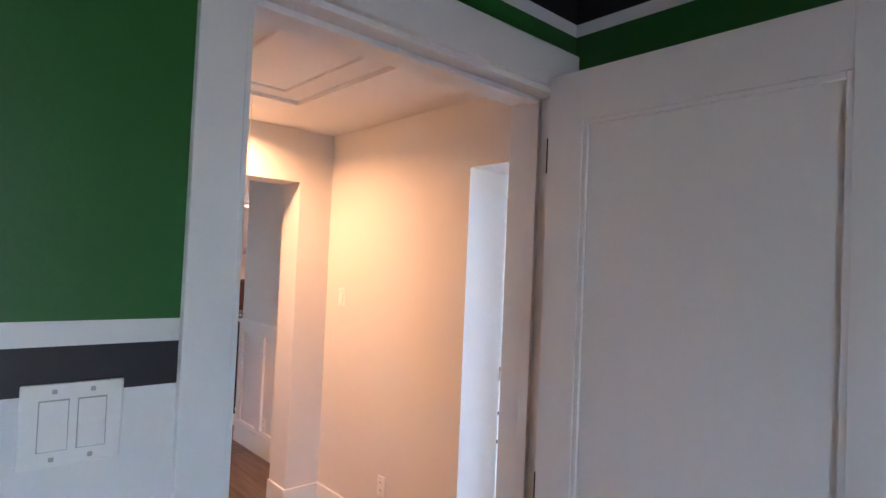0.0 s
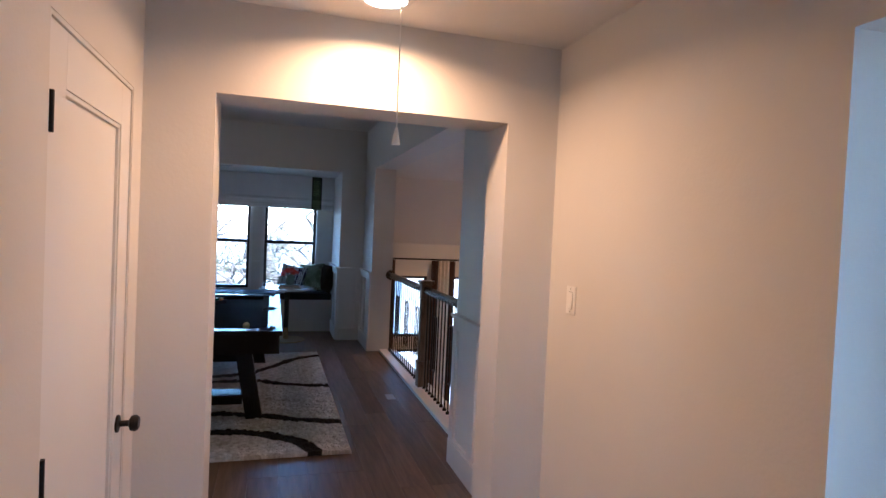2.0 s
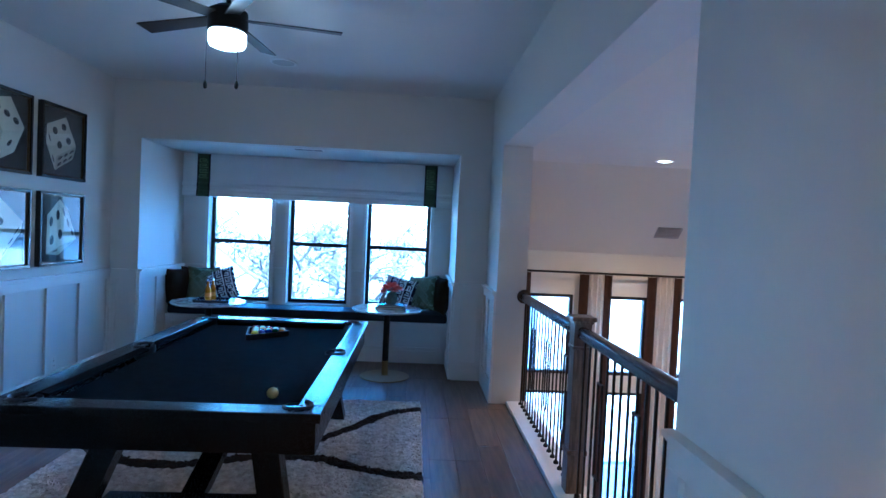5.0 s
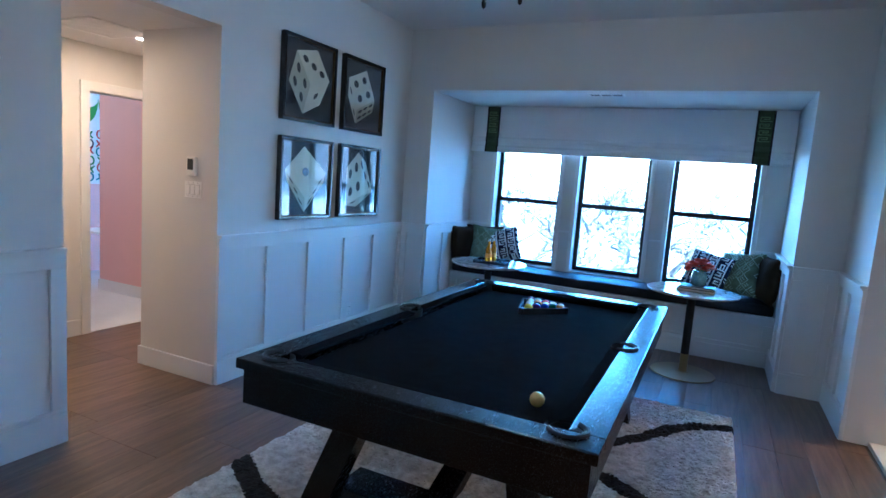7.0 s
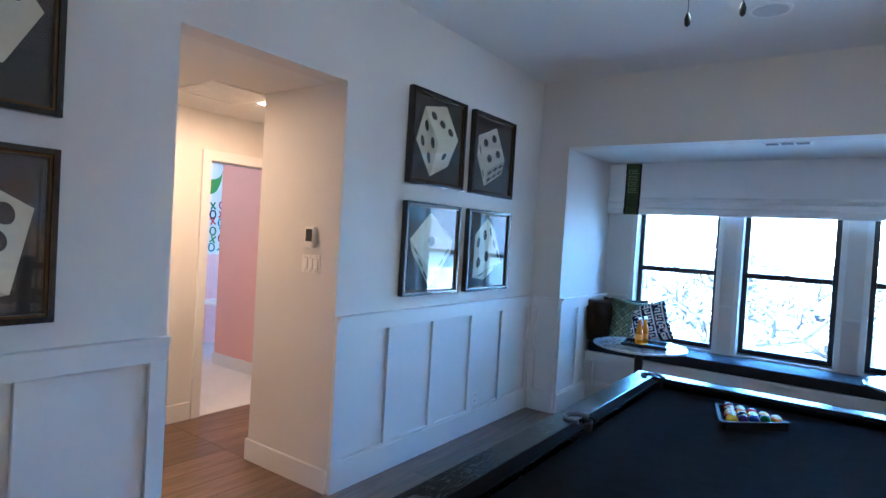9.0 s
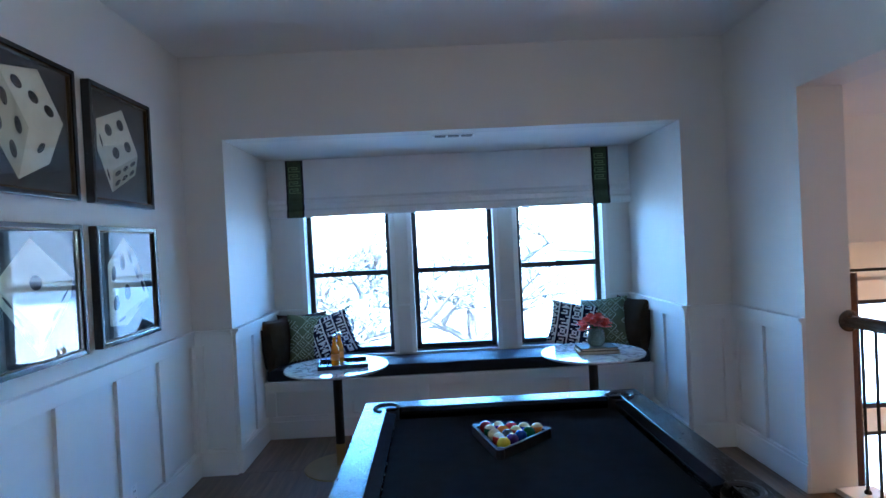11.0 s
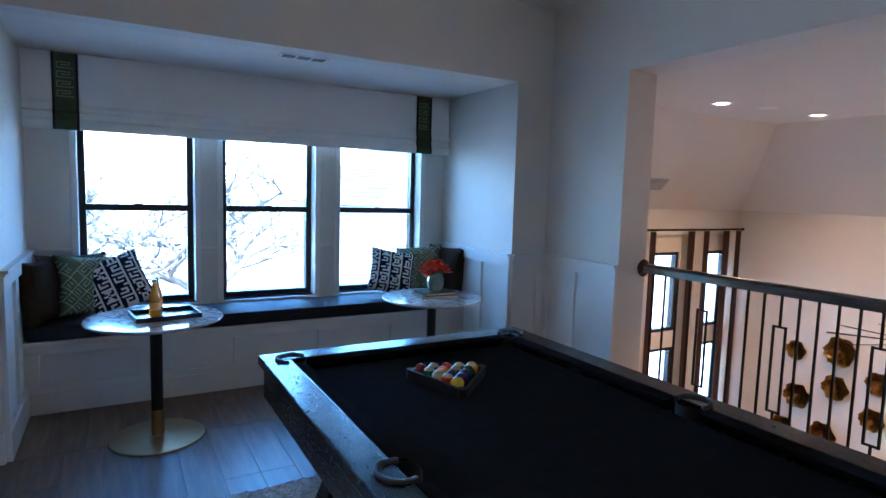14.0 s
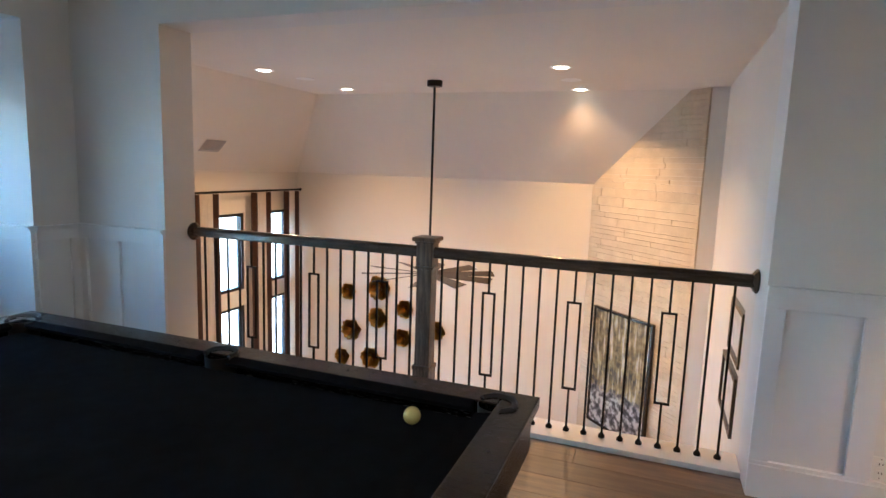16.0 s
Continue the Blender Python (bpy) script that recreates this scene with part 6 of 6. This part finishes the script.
vx, vy, vz = t2x + 0.035, t2y + 0.02, 0.793
vase = thing("flower_vase", vx, vy, vz, "round glass vase of orange-red flowers on books", "vase")
VGLASS = mat("green_vase_glass", (0.06, 0.16, 0.11), 0.06, vary=0.5, size=12, second=(0.30, 0.38, 0.33), coat=0.8)
part("bowl", lathe([(0, 0), (0.048, 0), (0.062, 0.02), (0.068, 0.055), (0.064, 0.095), (0.054, 0.122), (0.056, 0.132), (0.05, 0.132), (0.048, 0.122), (0, 0.115)], vx, vy, vz, 28), VGLASS, vase, smooth=True)
PETAL = mat("coral_red_petal", (0.80, 0.085, 0.03), 0.55, vary=0.3, size=30)
STEM = mat("flower_stem", (0.06, 0.14, 0.03), 0.6)
rgf = random.Random(11)
for k in range(13):
    a, rr = k * 2.4, 0.112 * math.sqrt((k + 0.5) / 13)
    cx, cy, cz = vx + rr * math.cos(a), vy + rr * math.sin(a), vz + 0.205 - 6.5 * rr * rr + rgf.uniform(-0.01, 0.01)
    bm = bmesh.new()
    for ring, (n, r0, tilt) in enumerate(((10, 0.054, 10), (9, 0.047, 38), (7, 0.034, 65))):
        for j in range(n):
            ang = 2 * math.pi * j / n + ring + rgf.uniform(-0.2, 0.2)
            c, s = math.cos(ang), math.sin(ang)
            t = radians(tilt + rgf.uniform(-8, 8))
            pts = [(0.0, 0.0), (0.55, 0.36), (1.0, 0.16), (1.0, -0.16), (0.55, -0.36)]
            vsx = []
            for o, w in pts:
                out, up = o * r0 * math.cos(t), o * r0 * math.sin(t) + 0.004 * ring
                vsx.append(bm.verts.new((cx + out * c - w * r0 * s, cy + out * s + w * r0 * c, cz + up)))
            bm.faces.new(vsx)
    fl_ = part("flower_head", bm, PETAL, vase, "coral red flower")
    part("stem", tube([(vx + 0.3 * rr * math.cos(a), vy + 0.3 * rr * math.sin(a), vz + 0.105), (cx, cy, cz + 0.002)], 0.003, 5), STEM, fl_)

# ---- outside ----
GRASS = mat("dry_lawn", (0.20, 0.195, 0.18), 0.95, vary=0.3, size=0.4, second=(0.30, 0.295, 0.28), bump=0.8, bump_size=20)
structure("ground", boxes((-300, -300, -3.6, 300, 300, -3.45)), GRASS, "pale gravel and dry grass stretching to the horizon", "ground")
PAVE = mat("pale_patio", (0.52, 0.43, 0.38), 0.85, vary=0.12, size=1.0, bump=0.3)
structure("patio", boxes((2.0, GW + 0.25, -3.45, 10, GW + 5, -3.40)), PAVE, "pale concrete patio behind the house", "patio")
SHING = mat("grey_shingle", (0.065, 0.065, 0.067), 0.9, vary=0.25, size=4, bump=0.8, bump_size=30, piece=0.2)
SIDING = mat("pale_siding", (0.42, 0.42, 0.42), 0.7, vary=0.05, bump=0.1)
hs = thing("neighbour_wing", 9.5, 22, -3.45, "pale board-sided neighbouring house with a shingle roof", "house")
hx0, hx1, hy0, hy1, hz = 5.2, 13.0, 20.0, 29.0, 1.1
part("wall", boxes((hx0, hy0, -3.45, hx1, hy1, hz)), SIDING, hs)
for k in range(52):
    part("batten", boxes((hx0 + 0.15 * k, hy0 - 0.02, -3.4, hx0 + 0.15 * k + 0.04, hy0, hz)), SIDING, hs)
mx = (hx0 + hx1) / 2
bm = bmesh.new()
ridge = [bm.verts.new((mx, hy0 + 3.2, hz + 3.0)), bm.verts.new((mx, hy1 - 3.2, hz + 3.0))]
eave = [bm.verts.new(p) for p in ((hx0 - 0.4, hy0 - 0.4, hz), (hx1 + 0.4, hy0 - 0.4, hz), (hx1 + 0.4, hy1 + 0.4, hz), (hx0 - 0.4, hy1 + 0.4, hz))]
for f in ((eave[0], eave[1], ridge[0]), (eave[1], eave[2], ridge[1], ridge[0]), (eave[2], eave[3], ridge[1]), (eave[3], eave[0], ridge[0], ridge[1]), eave[::-1]):
    bm.faces.new(f)
bmesh.ops.recalc_face_normals(bm, faces=bm.faces)
part("roof", bm, SHING, hs)
crs = bmesh.new()
for k in range(24):
    t0, t1 = k / 24, (k + 0.99) / 24
    for (e0, e1, r0, r1) in ((Vector((hx0 - 0.4, hy0 - 0.4, hz)), Vector((hx1 + 0.4, hy0 - 0.4, hz)), Vector((mx, hy0 + 3.2, hz + 3.0)), Vector((mx, hy0 + 3.2, hz + 3.0))), (Vector((hx0 - 0.4, hy1 + 0.4, hz)), Vector((hx0 - 0.4, hy0 - 0.4, hz)), Vector((mx, hy1 - 3.2, hz + 3.0)), Vector((mx, hy0 + 3.2, hz + 3.0)))):
        nrm = (e1 - e0).cross(r0 - e0).normalized()
        nrm = nrm if nrm.z > 0 else -nrm
        q = [e0.lerp(r0, t0) + nrm * 0.032, e1.lerp(r1, t0) + nrm * 0.032, e1.lerp(r1, t1) + nrm * 0.02, e0.lerp(r0, t1) + nrm * 0.02]
        crs.faces.new([crs.verts.new(v) for v in q])
bmesh.ops.recalc_face_normals(crs, faces=crs.faces)
part("shingle_layer", crs, SHING, hs)

BARK = mat("grey_oak_bark", (0.085, 0.07, 0.058), 0.95, vary=0.35, size=3, stretch=(3, 3, 0.7), bump=0.9, bump_size=25)
LEAFM = mat("dull_olive_leaf", (0.045, 0.05, 0.024), 0.7, vary=0.4, size=1.5, second=(0.10, 0.095, 0.055))


def tree(x, y, height, seed, leaves):
    rg = random.Random(seed)
    t = thing("oak_tree", x, y, -3.45, "bare-limbed live oak with sparse leaves", "tree", "garden oaks")
    limbs, tips = [], []

    def grow(p, d, length, r, depth):
        pts, rads = [p.copy()], [r]
        n = 5
        for k in range(n):
            d = (d + Vector((rg.uniform(-1, 1), rg.uniform(-1, 1), rg.uniform(-0.5, 0.7))) * (0.22 if depth else 0.10)).normalized()
            p = p + d * length / n
            pts.append(p.copy())
            rads.append(r * (1 - 0.5 * (k + 1) / n))
        limbs.append((depth, tube(pts, rads, 7 if depth < 2 else 5)))
        if depth >= 2:
            tips.extend(pts[2:])
        if depth < 4:
            for k in range(4 if depth < 3 else 3):
                q = pts[rg.randint(2, n)]
                a = rg.uniform(0, 2 * math.pi)
                nd = (d * 0.5 + Vector((math.cos(a), math.sin(a), rg.uniform(-0.15, 0.7)))).normalized()
                grow(q, nd, length * rg.uniform(0.55, 0.78), r * 0.52, depth + 1)

    grow(Vector((x, y, -3.5)), Vector((0.05, 0, 1)), height * 0.36, height * 0.028, 0)
    trunk = part("trunk", limbs[0][1], BARK, t, smooth=True)
    part("limbs", merge(*[b for d_, b in limbs[1:]]), BARK, trunk, smooth=True)
    vs, fs = [], []
    for k in range(leaves):
        c = rg.choice(tips) + Vector((rg.gauss(0, 0.22), rg.gauss(0, 0.22), rg.gauss(0, 0.18)))
        s = rg.uniform(0.05, 0.10)
        u = Vector((rg.gauss(0, 1), rg.gauss(0, 1), rg.gauss(0, 1))).normalized()
        v = u.orthogonal().normalized()
        i = len(vs)
        vs += [c - u * s, c + v * s * 0.45, c + u * s, c - v * s * 0.45]
        fs.append((i, i + 1, i + 2, i + 3))
    me = bpy.data.meshes.new("crown")
    o = ORIGIN[t.name]
    me.from_pydata([tuple(v - o) for v in vs], [], fs)
    me.materials.append(LEAFM)
    cr = new("crown", me)
    cr.parent = t
    return t


for k, (x, y, hgt) in enumerate(((-2.2, 19.5, 8.0), (1.2, 23.0, 9.0), (-6.0, 24.0, 9.5), (3.2, 31.0, 10.0), (-11.0, 30.0, 10.0), (-3.0, 36.0, 11.0))):
    tree(x, y, hgt, 20 + k, 1000)

# ---- floor planks ----
rgp = random.Random(5)
PW = 0.187
cache = {}


def plank(x0, x1, y0, y1, z=0.0):
    w, l = round(x1 - x0, 3), round(y1 - y0, 2)
    if (w, l) not in cache:
        bm = boxes((-w / 2 + 0.0006, -l / 2 + 0.0006, -0.012, w / 2 - 0.0006, l / 2 - 0.0006, 0.0))
        top = [e_ for e_ in bm.edges if all(v.co.z > -0.001 for v in e_.verts)]
        bmesh.ops.bevel(bm, geom=top, offset=0.0012, segments=1, affect="EDGES")
        me = bpy.data.meshes.new("plank")
        bm.to_mesh(me)
        bm.free()
        me.materials.append(PLANK)
        cache[(w, l)] = me
    ob = new("plank", cache[(w, l)])
    ob.location = ((x0 + x1) / 2, (y0 + y1) / 2, z)
    ob.parent = floor


def lay(x0, x1, y0, y1):
    x = x0
    while x < x1 - 0.01:
        xe = min(x + PW, x1)
        y = y0
        first = True
        while y < y1 - 0.01:
            l = rgp.choice((0.9, 1.2, 1.5, 1.8)) if not first else rgp.choice((0.4, 0.7, 1.0, 1.3))
            first = False
            ye = min(y + l, y1)
            if y1 - ye < 0.25:
                ye = y1
            plank(x, xe, y, ye)
            y = ye
        x = xe


lay(WX, 2.43, SY, NY)
lay(NX0, NX1, NY, 10.34)
lay(HX0 - 0.1, 2.24, 1.04, SY)
lay(-3.45, WX, 5.3, 7.09)
lay(-3.45, -2.46, 7.09, 9.6)
lay(-2.2, RX, -3.0, 1.04)
